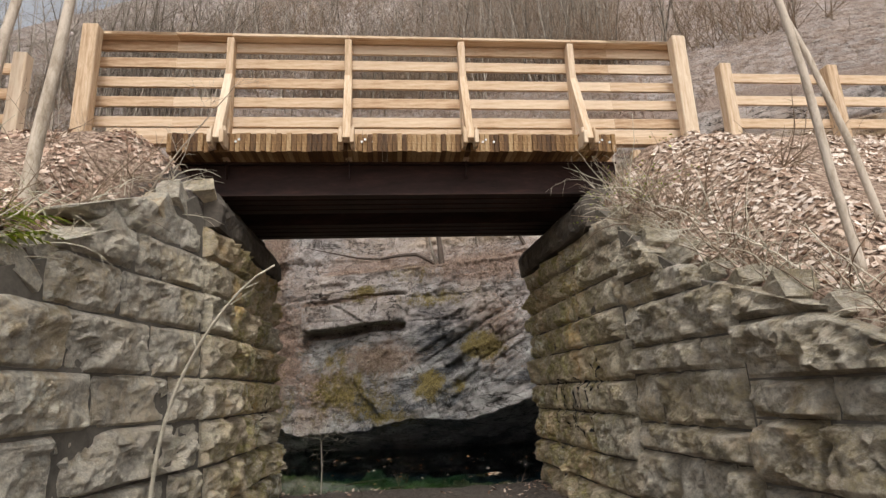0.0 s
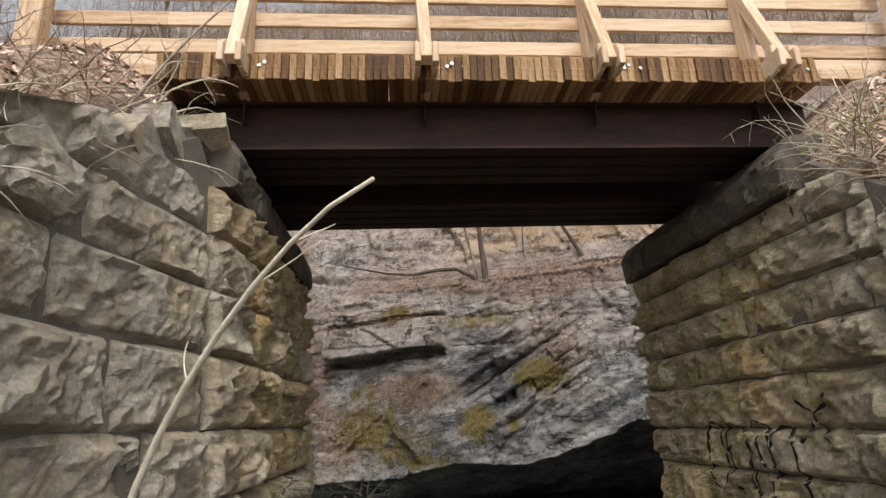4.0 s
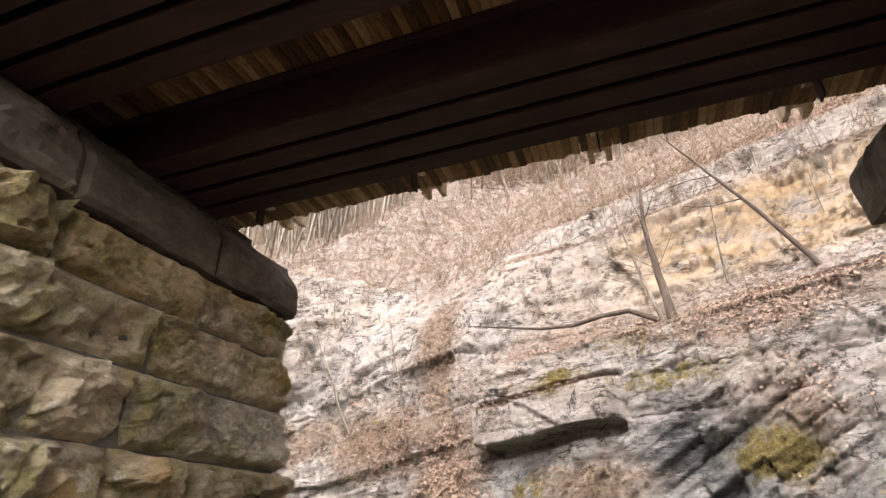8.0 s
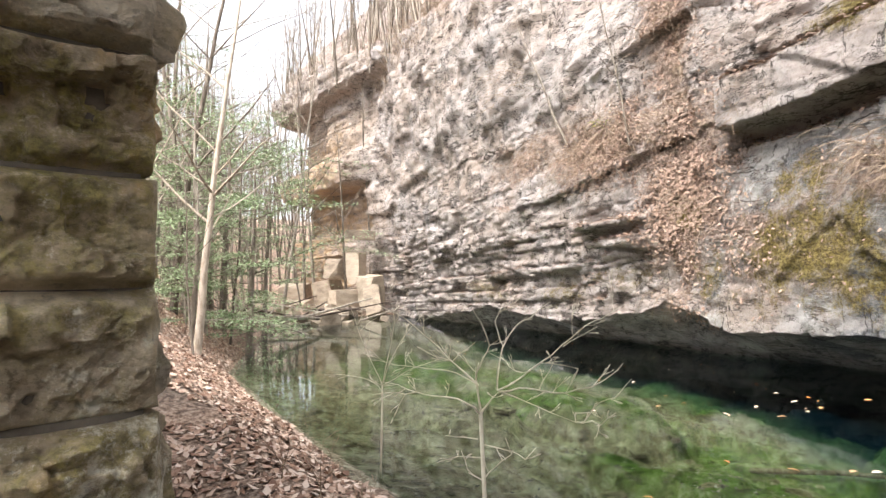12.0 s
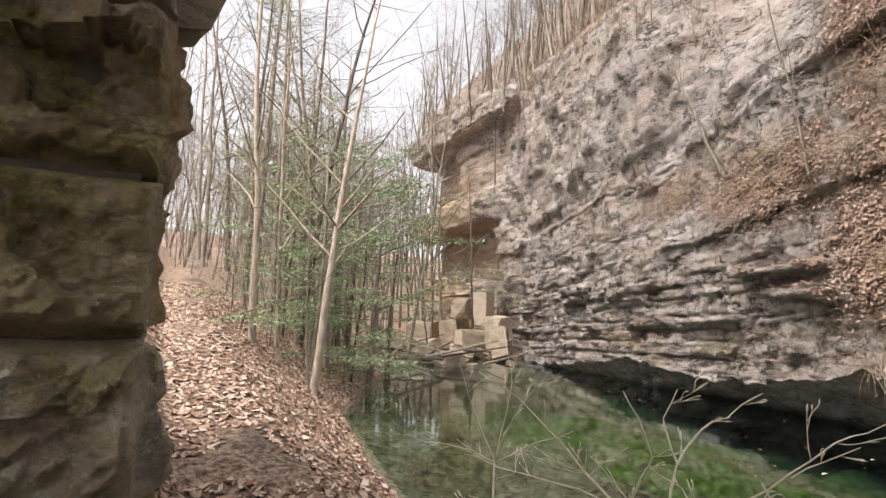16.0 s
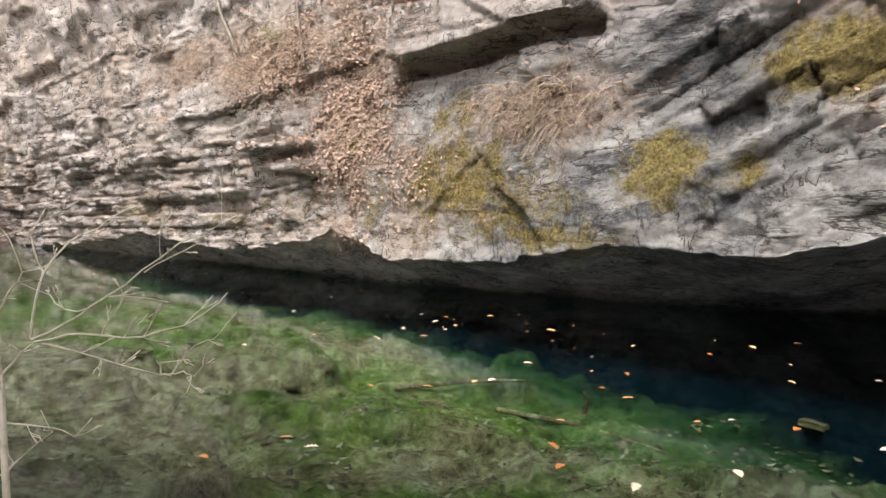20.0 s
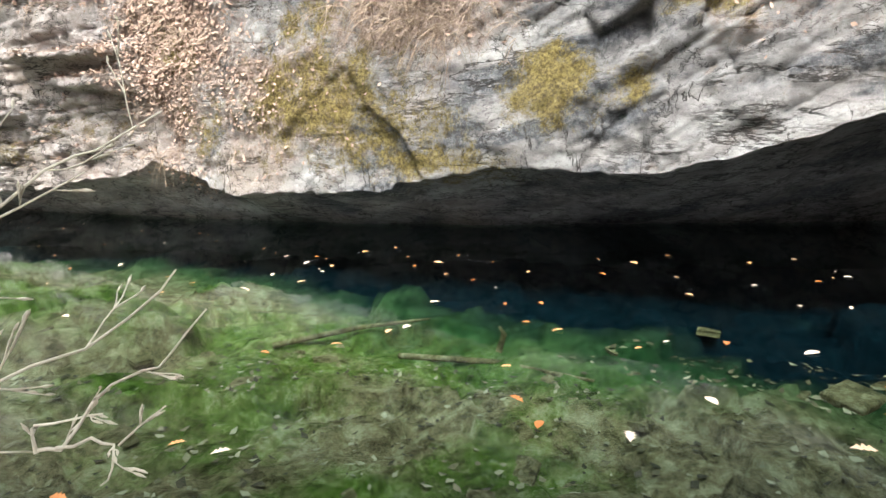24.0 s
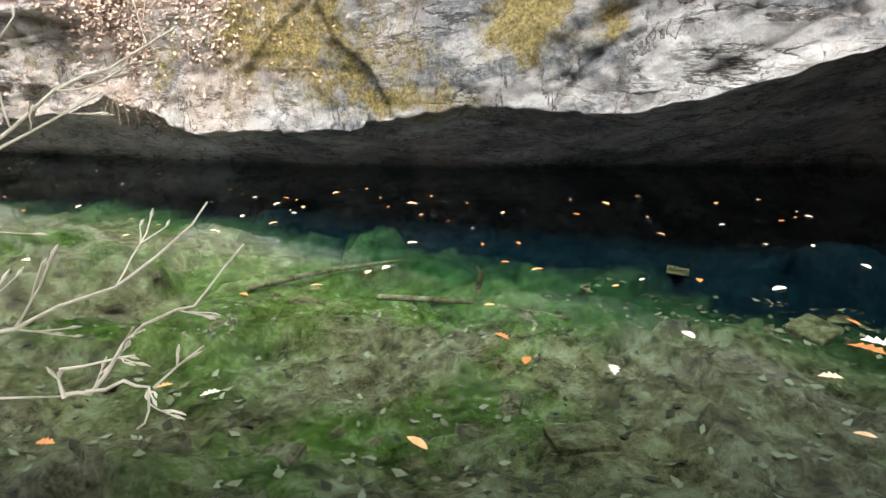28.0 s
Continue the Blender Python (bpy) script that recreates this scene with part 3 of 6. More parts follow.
def cliff_offset(s, z):
    rough = smooth(12, 24, s) * 0.7 + 1
    wz = z + 0.5 * (vnoise(s * 0.11, z * 0.05, seed=4) - 0.5) - 0.05 * s * smooth(12, 6, s)
    ledges = smooth(3.2, 2.7, z) * smooth(8.2, 9.2, s) * smooth(29, 26, s)
    plain = smooth(8.4, 7.4, s) * smooth(3.4, 2.9, z)
    shelf = smooth(5.6, 6.4, z) * smooth(9.5, 7.5, s)
    open_face = (1 - ledges) * (1 - plain)
    wx, wzz = s + 0.5 * (fbm(s * 0.8, z * 0.8, 0, 3, 52) - 0.5), z + 0.5 * (fbm(s * 0.8, z * 0.8, 5, 3, 53) - 0.5)
    o = cells(s, wz, 0.95, 2.6, 3, 0.22, 0.16, 0.10) * rough * (0.15 * plain + 0.75 * (1 - plain))
    o = o + cells(s + 0.25 * z, wz, 0.33, 0.85, 11, 0.09 + 0.10 * ledges, 0.08, 0.05 + 0.06 * ledges) * rough * (0.12 * plain + 0.55 * open_face + 1.0 * ledges + 0.3 * shelf)
    o = o + cells(s - 0.3 * z, wz, 0.125, 0.34, 23, 0.10, 0.05, 0.03) * (1.0 * ledges + 0.5 * shelf + 0.12 * open_face)
    o = o + (0.22 * facets(wx * 0.8, wzz * 0.6, 3) + 0.075 * facets(wx * 2.0, wzz * 1.6, 5)) * (0.95 * open_face + 0.42 * plain + 0.3 * ledges) + 0.035 * facets(wx * 5.0, wzz * 6.5, 7)
    o = o + (fbm(s * 0.35, z * 0.4, 0, 2, 41) - 0.5) * 0.28 + (fbm(s * 4.1, z * 4.8, 0, 3, 47) - 0.5) * 0.06
    return o


def spot(s, z, s0, z0, rs, rz, tilt=0.0):
    a = z - z0 - tilt * (s - s0)
    return np.exp(-(((s - s0) / rs) ** 2) - ((a / rz) ** 2))


def build_cliff():
    s = np.concatenate([np.arange(-45, -12, 1.5), np.arange(-12, -4, 0.3), np.arange(-4, 13, 0.04), np.arange(13, 30, 0.09), np.arange(30, 46.1, 0.22), np.arange(47, 95, 1.2)])
    up = np.concatenate([np.arange(0, 5.4, 0.038), np.arange(5.4, 15.6, 0.09), np.arange(15.6, 25, 0.5), np.arange(25, 52, 1.5)])
    rows = []
    S0 = s[None, :]
    lip = lip_height(s) + 0.16 * (fbm(s * 1.1, 0 * s, 0, 4, 5) - 0.5) + 0.11 * (lattice(np.floor(s / 0.62 + 0.4 * vnoise(s, 0 * s, seed=6)), s * 0, s * 0, 12) - 0.5) + 0.07 * (fbm(s * 6, 0 * s, 0, 3, 9) - 0.5)
    under = np.linspace(0, 1, 40)[:, None]
    # the undercut: its roof slopes from the lip back and down under the water
    deep = 1 - under
    zu = lip[None, :] - (lip[None, :] + 1.7) * deep
    back = np.interp(s, [-8, -2, 0, 4, 7, 9.5, 14, 19, 24, 30], [5.6, 4.9, 4.0, 2.6, 1.7, 1.5, 1.3, 0.8, 0.25, 0.12])[None, :]
    at_water = (lip[None, :] - WATER) / (lip[None, :] + 1.7)
    roof = cells(S0 + 0 * zu, zu * 2.2 + 0.3 * S0, 0.33, 1.1, 61, 0.20, 0.15) + 0.5 * (fbm(S0 * 1.6, under * 6 + 0 * S0, 0, 5, 61) - 0.5)
    du = cliff_base(S0, lip[None, :]) + back * np.minimum((deep / np.maximum(at_water, 0.05)) ** 0.85, 1.7) + 0.6 * roof * smooth(0, 0.12, deep)
    zb = lip[None, :] + up[:, None]
    base = cliff_base(S0 + 0 * zb, zb)
    fade = smooth(0.0, 0.25, up)[:, None]
    leafslope = np.clip(np.gradient(base, axis=0) / np.gradient(zb, axis=0) - 0.6, 0, 1)
    off = cliff_offset(S0 + 0 * zb, zb) * (0.35 + 0.65 * fade) * (1 - 0.93 * leafslope)
    s_, z_ = S0 + 0 * zb, zb
    # the great overhanging slab, the slabs beside it and the blocks under them
    foot = 3.70 - 0.05 * np.maximum(s_ - 4.4, 0) + 0.10 * (fbm(s_ * 1.3, 0 * s_, 0, 3, 78) - 0.5)
    side = smooth(3.15, 3.25, s_) * smooth(6.62, 6.54, s_)
    off = off * (1 - 0.5 * side * (z_ > foot) * (z_ < 5.1)) - 0.50 * smooth(0, 0.03, z_ - foot) * smooth(0, 0.05, foot + 0.84 - z_) * side
    off = off - 0.30 * smooth(0, 0.03, z_ - foot - 0.92) * smooth(0, 0.08, foot + 1.30 - z_) * side
    off = off + 0.28 * smooth(0, 0.06, z_ - foot + 0.24) * smooth(0, 0.03, foot - z_) * side
    off = off - 0.35 * smooth(0, 0.03, z_ - 2.45) * smooth(0, 0.04, 2.62 - z_) * smooth(8.8, 8.86, s_) * smooth(10.9, 10.8, s_)
    off = off - 0.26 * smooth(0, 0.03, z_ - 1.95 - 0.10 * (s_ - 9)) * smooth(0, 0.04, 2.25 - z_) * smooth(8.9, 8.96, s_) * smooth(10.4, 10.3, s_)
    # the far end: an overhanging cap, a step under it and a sheltered hollow
    end = smooth(26.6, 27.6, s_)
    cap = 12.7 + 0.5 * (fbm(s_ * 0.25, 0 * s_, 0, 2, 93) - 0.5)
    off = off - 0.8 * end * smooth(0, 0.1, z_ - cap) * smooth(0, 0.5, cap + 2.2 - z_) + 0.5 * end * smooth(8.6, 9.0, z_) * smooth(0, 0.1, cap - z_) * smooth(29, 30, s_)
    off = off + 1.5 * smooth(4.4, 4.7, z_) * smooth(7.3, 7.1, z_) * smooth(30.6, 31.6, s_) - 0.5 * smooth(7.1, 7.2, z_) * smooth(9.3, 8.9, z_) * smooth(30.2, 31, s_)
    off = off + 0.7 * smooth(9.2, 9.5, z_) * smooth(0, 0.1, cap - z_) * smooth(36.0, 36.4, s_)
    # slanting broken beds over the cave
    sl = spot(s_, z_, 1.0, 3.0, 1.5, 1.3)
    turn = z_ + 0.55 * s_
    off = off * (1 - 0.5 * sl) + sl * (cells(s_ - 0.4 * z_, turn, 0.34, 0.75, 71, 0.24, 0.26, 0.10) + cells(s_, turn, 0.15, 0.4, 73, 0.07, 0.08))
    dB, zB = base + off, zb
    ledge = np.clip(np.gradient(dB, axis=0) / np.gradient(zb, axis=0) * 0.55 - 0.35, 0, 1)
    zz, dd = np.concatenate([zu, zB]), np.concatenate([du, dB])
    ss = np.concatenate([S0 + 0 * zu, s_])
    jag = 0.05 * (fbm(ss * 2, zz * 2, 3.3, 3, 77) - 0.5)
    xy = P0 + (ss + jag)[..., None] * ALONG + dd[..., None] * INTO
    P = np.concatenate([xy, zz[..., None]], -1)
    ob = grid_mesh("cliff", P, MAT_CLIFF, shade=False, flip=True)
    z_true, zz = zz, zz + 0.25
    soil = np.maximum.reduce([spot(ss, zz, 7.8, 3.2, 1.25, 2.1, -0.3), spot(ss, zz, 9.8, 4.4, 2.4, 0.8), spot(ss, zz, 4.1, 2.9, 1.3, 0.5), 0.75 * spot(ss, zz, 6.0, 2.0, 1.7, 1.0),
                              0.9 * spot(ss, zz, 8.0, 6.5, 0.8, 2.2), 0.85 * spot(ss, zz, 0.5, 5.6, 2.6, 0.7), 0.7 * spot(ss, zz, 13.5, 4.9, 2.2, 0.7), 0.75 * spot(ss, zz, 4.6, 6.1, 2.0, 0.5), 0.6 * spot(ss, zz, 0.3, 3.4, 1.0, 1.3)])
    full = np.concatenate([0 * zu, leafslope])
    soil = np.maximum(soil, 1.1 * full)
    soil = np.maximum(soil, 0.75 * np.concatenate([0 * zu, ledge]) * smooth(0.35, 0.6, fbm(ss * 0.7, zz * 0.7, 0, 3, 17)))
    moss = np.maximum.reduce([0.85 * spot(ss, zz, 5.4, 1.95, 1.7, 0.8), 0.5 * spot(ss, zz, 7.4, 1.6, 1.0, 0.8), 0.8 * spot(ss, zz, 7.8, 2.7, 0.5, 0.4), 0.55 * spot(ss, zz, 16.3, 1.45, 2.2, 0.5), 0.6 * spot(ss, zz, 12.0, 1.3, 1.3, 0.45), 1.1 * spot(ss, zz, 2.4, 2.05, 0.55, 0.5), 0.8 * spot(ss, zz, 3.8, 1.2, 1.4, 0.3), 0.9 * spot(ss, zz, 1.54, 2.04, 0.25, 0.25), 0.7 * spot(ss, zz, 4.6, 1.6, 1.6, 0.7), 0.9 * spot(ss, zz, 4.5, 4.9, 0.8, 0.4), 1.15 * spot(ss, zz, 0.8, 3.1, 0.75, 0.5),
                              0.7 * spot(ss, zz, 2.1, 4.6, 1.6, 0.35), 0.6 * spot(ss, zz, 5.6, 2.9, 0.9, 0.6), 0.5 * spot(ss, zz, 9.6, 1.7, 1.5, 0.4), 0.6 * spot(ss, zz, 3.0, 5.5, 1.2, 0.5), 0.45 * spot(ss, zz, 6.5, 1.3, 1.2, 0.6)])
    # one wet patch on the face; the undercut rows get painted shade
    wet_and_shade = np.maximum(1.0 * spot(ss, zz, 2.0, 3.4, 1.1, 1.2, 0.4), 0.40 * np.concatenate([1 + 0 * zu, 0 * zb]))
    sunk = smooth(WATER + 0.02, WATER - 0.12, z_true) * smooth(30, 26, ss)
    orange = np.maximum(smooth(13, 10, zz) * smooth(28, 35, ss + 5 * (fbm(ss * 0.6, zz * 0.5, 0, 3, 88) - 0.5)) * 0.85, np.maximum(0.9 * smooth(6.2, 7.0, zz) * smooth(9.6, 8.4, zz) * smooth(5, 2, ss), 0.8 * spot(ss, zz, 7.9, 5.3, 0.35, 0.8)))
    cold = smooth(8.4, 7.0, ss) * smooth(4.0, 3.1, zz) * smooth(0.25, 0.55, fbm(ss * 0.6, zz * 0.9, 0, 3, 19) + 0.25 * smooth(4.2, 2.6, ss))
    vein = fbm(ss * 1.1, (zz + 0.30 * ss) * 4.2, 0, 5, 57)
    for n, v in (("cold", cold), ("vein", vein), ("soil", soil), ("moss", moss), ("wet_and_shade", wet_and_shade), ("orange", orange), ("sunk", sunk)):
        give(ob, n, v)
    tagged(ob, "layered grey limestone cliff with ledges, moss and leaf litter", "cliff", kind="structure")
    return P, soil, full


CLIFF_P, CLIFF_SOIL, CLIFF_SLOPE = build_cliff()


# ---- ground ----
WING_Y, WING_L, WING_R = [-5.5, -3.1, -2.4, -1.65, -0.7, 0.0, 0.5, 4.0], [1.6, 2.32, 2.58, 2.86, 3.45, 3.95, 4.02, 4.02], [0.9, 1.86, 2.22, 2.5, 3.1, 3.65, 4.02, 4.02]


def left_face(y, z):
    return np.interp(y, [-6, -1.7, -1.05, 0.3, 3.5], [-2.35, -1.89, -1.80, -1.46, -1.40]) - 0.04 * (z - 1.9)


def right_face(y, z):
    return np.interp(y, [-6, -1.65, 0.36, 3.5], [3.75, 3.19, 3.05, 2.97])


def pool_edge(x):
    """The y at which the bank meets the water."""
    return np.interp(x, [-60, -22, -14, -9.5, -6, -4, -2.9, -1, 1, 3, 6, 12], [17, 14.5, 10.0, 7.3, 6.3, 5.8, 5.55, 5.15, 5.0, 4.7, 4.2, 3.2])


def trail_line(x):
    return np.interp(x, [-40, -20, -12, -6, -3, -1], [9, 5.9, 5.0, 4.65, 4.5, 4.2])


DROP_X, DROP_Y = [-20, -12, -8, -4, -2.7, -1.3, 0, 0.9, 2.9, 3.5, 8], [30, 17, 15.0, 13.8, 13.0, 11.8, 10.5, 9.6, 8.2, 7.6, 5.4]


def ground_height(x, y):
    x, y = np.asarray(x, float), np.asarray(y, float)
    lumps = 0.10 * (fbm(x * 1.3, y * 1.3, 0, 4, 91) - 0.5) + 0.05 * (fbm(x * 5, y * 5, 0, 3, 95) - 0.5)
    floor = 0.14 + lumps + 0.12 * smooth(-1, -4, y)
    # north side: the trail climbing along the embankment, its bank and the pool
    e = pool_edge(x)
    rise = 0.14 - 0.22 * smooth(-3.4, -1.6, x) + 0.175 * np.maximum(-x - 3.2, 0) * smooth(-60, -30, x)
    path_y = trail_line(x)
    bank = rise + (WATER - 0.02 - rise) * np.clip((y - path_y - 0.25) / np.maximum(e - path_y - 0.25, 0.3), 0, 1) ** 1.1
    upper = rise + 0.75 * np.maximum(path_y - 0.6 - y, 0)
    north = np.where(y > path_y, bank, np.minimum(upper, 4.7)) + lumps
    drop = np.interp(x, DROP_X, DROP_Y)
    bed = WATER - 0.02 - 0.26 * np.clip((y - e) / 1.2, 0, 1) - 0.055 * np.maximum(y - e - 1.0, 0) - 0.05 * np.maximum(y - drop, 0)
    bx, by = x + 0.3 * (fbm(x * 1.4, y * 1.4, 0, 3, 111) - 0.5), y + 0.3 * (fbm(x * 1.4, y * 1.4, 3, 3, 112) - 0.5)
    plates = 0.20 * facets(bx * 0.7, by * 0.9, 21) + 0.09 * facets(bx * 2.2, by * 2.6, 22) + 0.035 * facets(bx * 6, by * 7, 23)
    bed = bed + (0.22 * (fbm(x * 0.8, y * 0.8, 0, 5, 101) - 0.5) + plates + 0.05 * (fbm(x * 4, y * 4, 0, 3, 105) - 0.5)) * smooth(0, 1.2, y - e)
    # a long sunken rock and a mound at the edge of the deep
    bed = bed + 0.30 * smooth(1.0, 0.75, np.hypot((x + 2.9) / 1.25, (y - 9.2) / 0.55)) + 0.22 * smooth(1.0, 0.5, np.hypot((x - 0.05) / 0.35, (y - 10.25) / 0.3)) + 0.25 * smooth(1.0, 0.6, np.hypot((x + 4.3) / 1.0, (y - 8.2) / 0.8))
    north = np.where(y > e, np.minimum(bed, WATER - 0.02 - 0.06 * smooth(0.2, 0.8, y - e)), north)
    inside = floor + (north - floor) * smooth(2.9, 4.2, y)
    # the embankment behind the wing walls
    crest = 4.72 - 0.80 * np.maximum(0.05 - y, 0) + 0.0 * x
    crest = np.maximum(crest, 0.6 + 0.05 * np.abs(x))
    crest = np.minimum(crest, 4.72) + lumps * 1.6
    wing = 3.06 + 0.0 * x
    low_w = np.interp(y, WING_Y, WING_L) + 0.10 + 0.9 * np.maximum(left_face(y, 1) - 0.3 - x, 0)
    low_e = np.interp(y, WING_Y, WING_R) + 0.10 + 0.9 * np.maximum(x - right_face(y, 1) - 0.3, 0)
    crest = np.minimum(crest, np.where(x < 0.5, low_w, low_e) + lumps)
    west = np.where(y < wing, crest, north)
    west = west + (np.minimum(crest, upper + lumps) - west) * smooth(-4.4, -5.4, x) * (y < wing + 1)
    east = np.where(y < 3.25, crest, inside)
    wl = smooth(left_face(y, 1) - 0.05, left_face(y, 1) - 0.16, x)
    wr = smooth(right_face(y, 1) + 0.05, right_face(y, 1) + 0.16, x)
    h = np.where(x < 0.5, inside + (west - inside) * wl, inside + (east - inside) * wr)
    far = smooth(25, 60, np.hypot(x, y + 5))
    ridge = 9 * smooth(-32, -75, x) * smooth(900, 300, np.hypot(x, y))
    return h * (1 - far) + far * (2.0 + 3 * (fbm(x * 0.02, y * 0.02, 0, 3, 7) - 0.3)) + ridge


def spaced(lo, hi, step, reach):
    near = np.arange(lo, hi + step / 2, step)
    out = step * 1.25 ** np.arange(1, 60)
    out = np.cumsum(out)
    out = out[out < reach]
    return np.concatenate([lo - out[::-1], near, hi + out])


def build_ground():
    gx, gy = spaced(-13, 7, 0.11, 900), spaced(-8, 11, 0.11, 900)
    gx = np.unique(np.round(np.concatenate([gx[(gx < -6) | (gx > 5)], np.arange(-6, 5, 0.045)]), 4))
    gy = np.unique(np.round(np.concatenate([gy[(gy < 4.6) | (gy > 10.6)], np.arange(4.6, 10.6, 0.045)]), 4))
    X, Y = np.meshgrid(gx, gy)
    Z = ground_height(X, Y)
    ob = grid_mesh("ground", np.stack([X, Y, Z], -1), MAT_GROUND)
    path_y = trail_line(X)
    soft = smooth(-2.6, -1.6, X) * smooth(3.4, 2.6, X) * smooth(5.0, 4.2, Y) * smooth(-9, -8, Y)
    trail = np.maximum(0.5 * np.exp(-(((Y - path_y - 0.1) / 0.45) ** 2)) * (X < -2), soft)
    give(ob, "trail", trail)
    # strength of the painted depth colour, growing towards and past the drop
    give(ob, "depth_tint", smooth(-2.6, 0.9, Y - np.interp(X, DROP_X, DROP_Y)))
    green = np.maximum.reduce([np.exp(-(((X - a) / r) ** 2) - ((Y - b) / (r * q)) ** 2) for a, b, r, q in ((-0.8, 8.2, 1.2, 1.0), (0.55, 7.0, 0.7, 1.2), (-0.3, 6.5, 0.8, 0.8), (-1.4, 9.6, 1.3, 0.8), (-1.9, 8.0, 0.6, 0.7), (0.4, 8.6, 1.3, 0.7), (-4.2, 10.6, 2.4, 0.8), (-8.5, 11.5, 3.0, 0.8), (1.9, 8.2, 0.9, 0.6))])
    give(ob, "algae", green)
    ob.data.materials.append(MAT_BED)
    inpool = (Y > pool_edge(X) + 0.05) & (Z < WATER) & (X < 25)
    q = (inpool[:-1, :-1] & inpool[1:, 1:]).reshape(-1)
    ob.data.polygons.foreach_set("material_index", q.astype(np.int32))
    tagged(ob, "leaf-littered earth bank and trail sloping into the pool", "ground", kind="structure")
    water = mesh_object("water", [(-60, 3.9, WATER), (25, 3.9, WATER), (25, 32, WATER), (-60, 32, WATER)], [(0, 1, 2, 3)], MAT_WATER)
    water.visible_shadow = False
    tagged(water, "still clear green pool water under the cliff", "water", kind="structure")


build_ground()


# ---- masonry ----
def scoops(x, z, seed):
    """Shallow bowls side by side with sharp rims, 0 at their bottoms, 1 on the rims."""
    i, j = np.floor(x), np.floor(z)
    best = np.full(x.shape, 9.0)
    for a in (-1, 0, 1):
        for c in (-1, 0, 1):
            px = i + a + lattice(i + a, j + c, i * 0 + seed, 301)
            pz = j + c + lattice(i + a, j + c, i * 0 + seed, 303)
            best = np.minimum(best, (x - px) ** 2 + (z - pz) ** 2)
    return np.clip(best, 0, 1)


# coping stone with the deck's shade put into its colour
MAT_COPING = m_simple("shade_dark_coping", [(0.28, (0.035, 0.03, 0.026)), (0.5, (0.10, 0.085, 0.07)), (0.72, (0.21, 0.18, 0.145))], 2.2, (1, 1, 1.6), 0.9, strength=1.0, world=True)


def stone_block(name, w, h, depth, seed, nx=12, nz=8, pitch=0.07, roof=None, chamfer=0.0):
    """A quarry-faced block: x across the face, z up, its face towards -y. roof: the height over the block's middle at which it is cut off, by x."""
    u, v = np.meshgrid(np.linspace(0, 1, nx), np.linspace(0, 1, nz))
    x0, z0 = u * w, v * h
    edge = np.minimum(np.minimum(x0, w - x0), np.minimum(z0, h - z0))
    k = int(seed * 7)
    r = fbm(x0 * 2.0, z0 * 2.6, seed * 3.7, 5, 200, 0.55)
    wx, wz = x0 + 0.16 * (fbm(x0 * 4, z0 * 4, seed, 3, 230) - 0.5), z0 + 0.16 * (fbm(x0 * 4, z0 * 4, seed + 9, 3, 231) - 0.5)
    lean = (vnoise(seed, 0.5, 0.5, 233) - 0.5) * (v - 0.5) * 1.0
    broken = 0.95 * facets(wx * 3.0, wz * 3.6, k) + 0.42 * facets(wx * 7.5, wz * 9.5, k + 1) + 0.16 * facets(wx * 19, wz * 24, k + 2)
    bulge = pitch * (0.55 + 0.7 * (r - 0.45) + 0.75 * broken + lean + 0.45 * (scoops(x0 * 2.6 + r, z0 * 3.6 + 0.8 * r, int(seed * 5)) - 0.4) + 0.25 * (fbm(x0 * 11, z0 * 14, seed, 3, 240) - 0.5))
    bulge = bulge * smooth(0.0, 0.05, edge) - 0.014 * smooth(0.02, 0.0, edge)
    x = (u - 0.5) * w + 0.03 * (vnoise(v * 4, u * 0 + seed, seed=220) - 0.5) * (np.abs(u - 0.5) > 0.49)
    z = (v - 0.5) * h + 0.025 * (vnoise(u * 5, v * 0 + seed, seed=224) - 0.5) * (np.abs(v - 0.5) > 0.49)
    if roof is not None:
        z = np.minimum(z, np.interp(x, (-w / 2, w / 2), roof))
    P = np.stack([x, -bulge + chamfer * smooth(h / 2 - 0.24, h / 2, z), z], -1)
    vs = [tuple(p) for p in P.reshape(-1, 3)]
    fs = []
    for j in range(nz - 1):
        for i in range(nx - 1):
            a = j * nx + i
            fs.append((a, a + 1, a + nx + 1, a + nx))
    ring = [i for i in range(nx)] + [j * nx + nx - 1 for j in range(1, nz)] + [(nz - 1) * nx + i for i in range(nx - 2, -1, -1)] + [j * nx for j in range(nz - 2, 0, -1)]
    o = len(vs)
    vs += [(vs[i][0], depth, vs[i][2]) for i in ring]
    n = len(ring)
    for k in range(n):
        fs.append((ring[(k + 1) % n], ring[k], o + k, o + (k + 1) % n))
    fs.append(tuple(o + k for k in range(n)))
    me = bpy.data.meshes.new(name)
    me.from_pydata(vs, [], fs)
    me.materials.append(MAT_COPING if chamfer else MAT_STONE)
    return me


COURSES = [-0.45, 0.05, 0.50, 0.95, 1.42, 1.86, 2.34, 2.78, 3.18, 3.55]


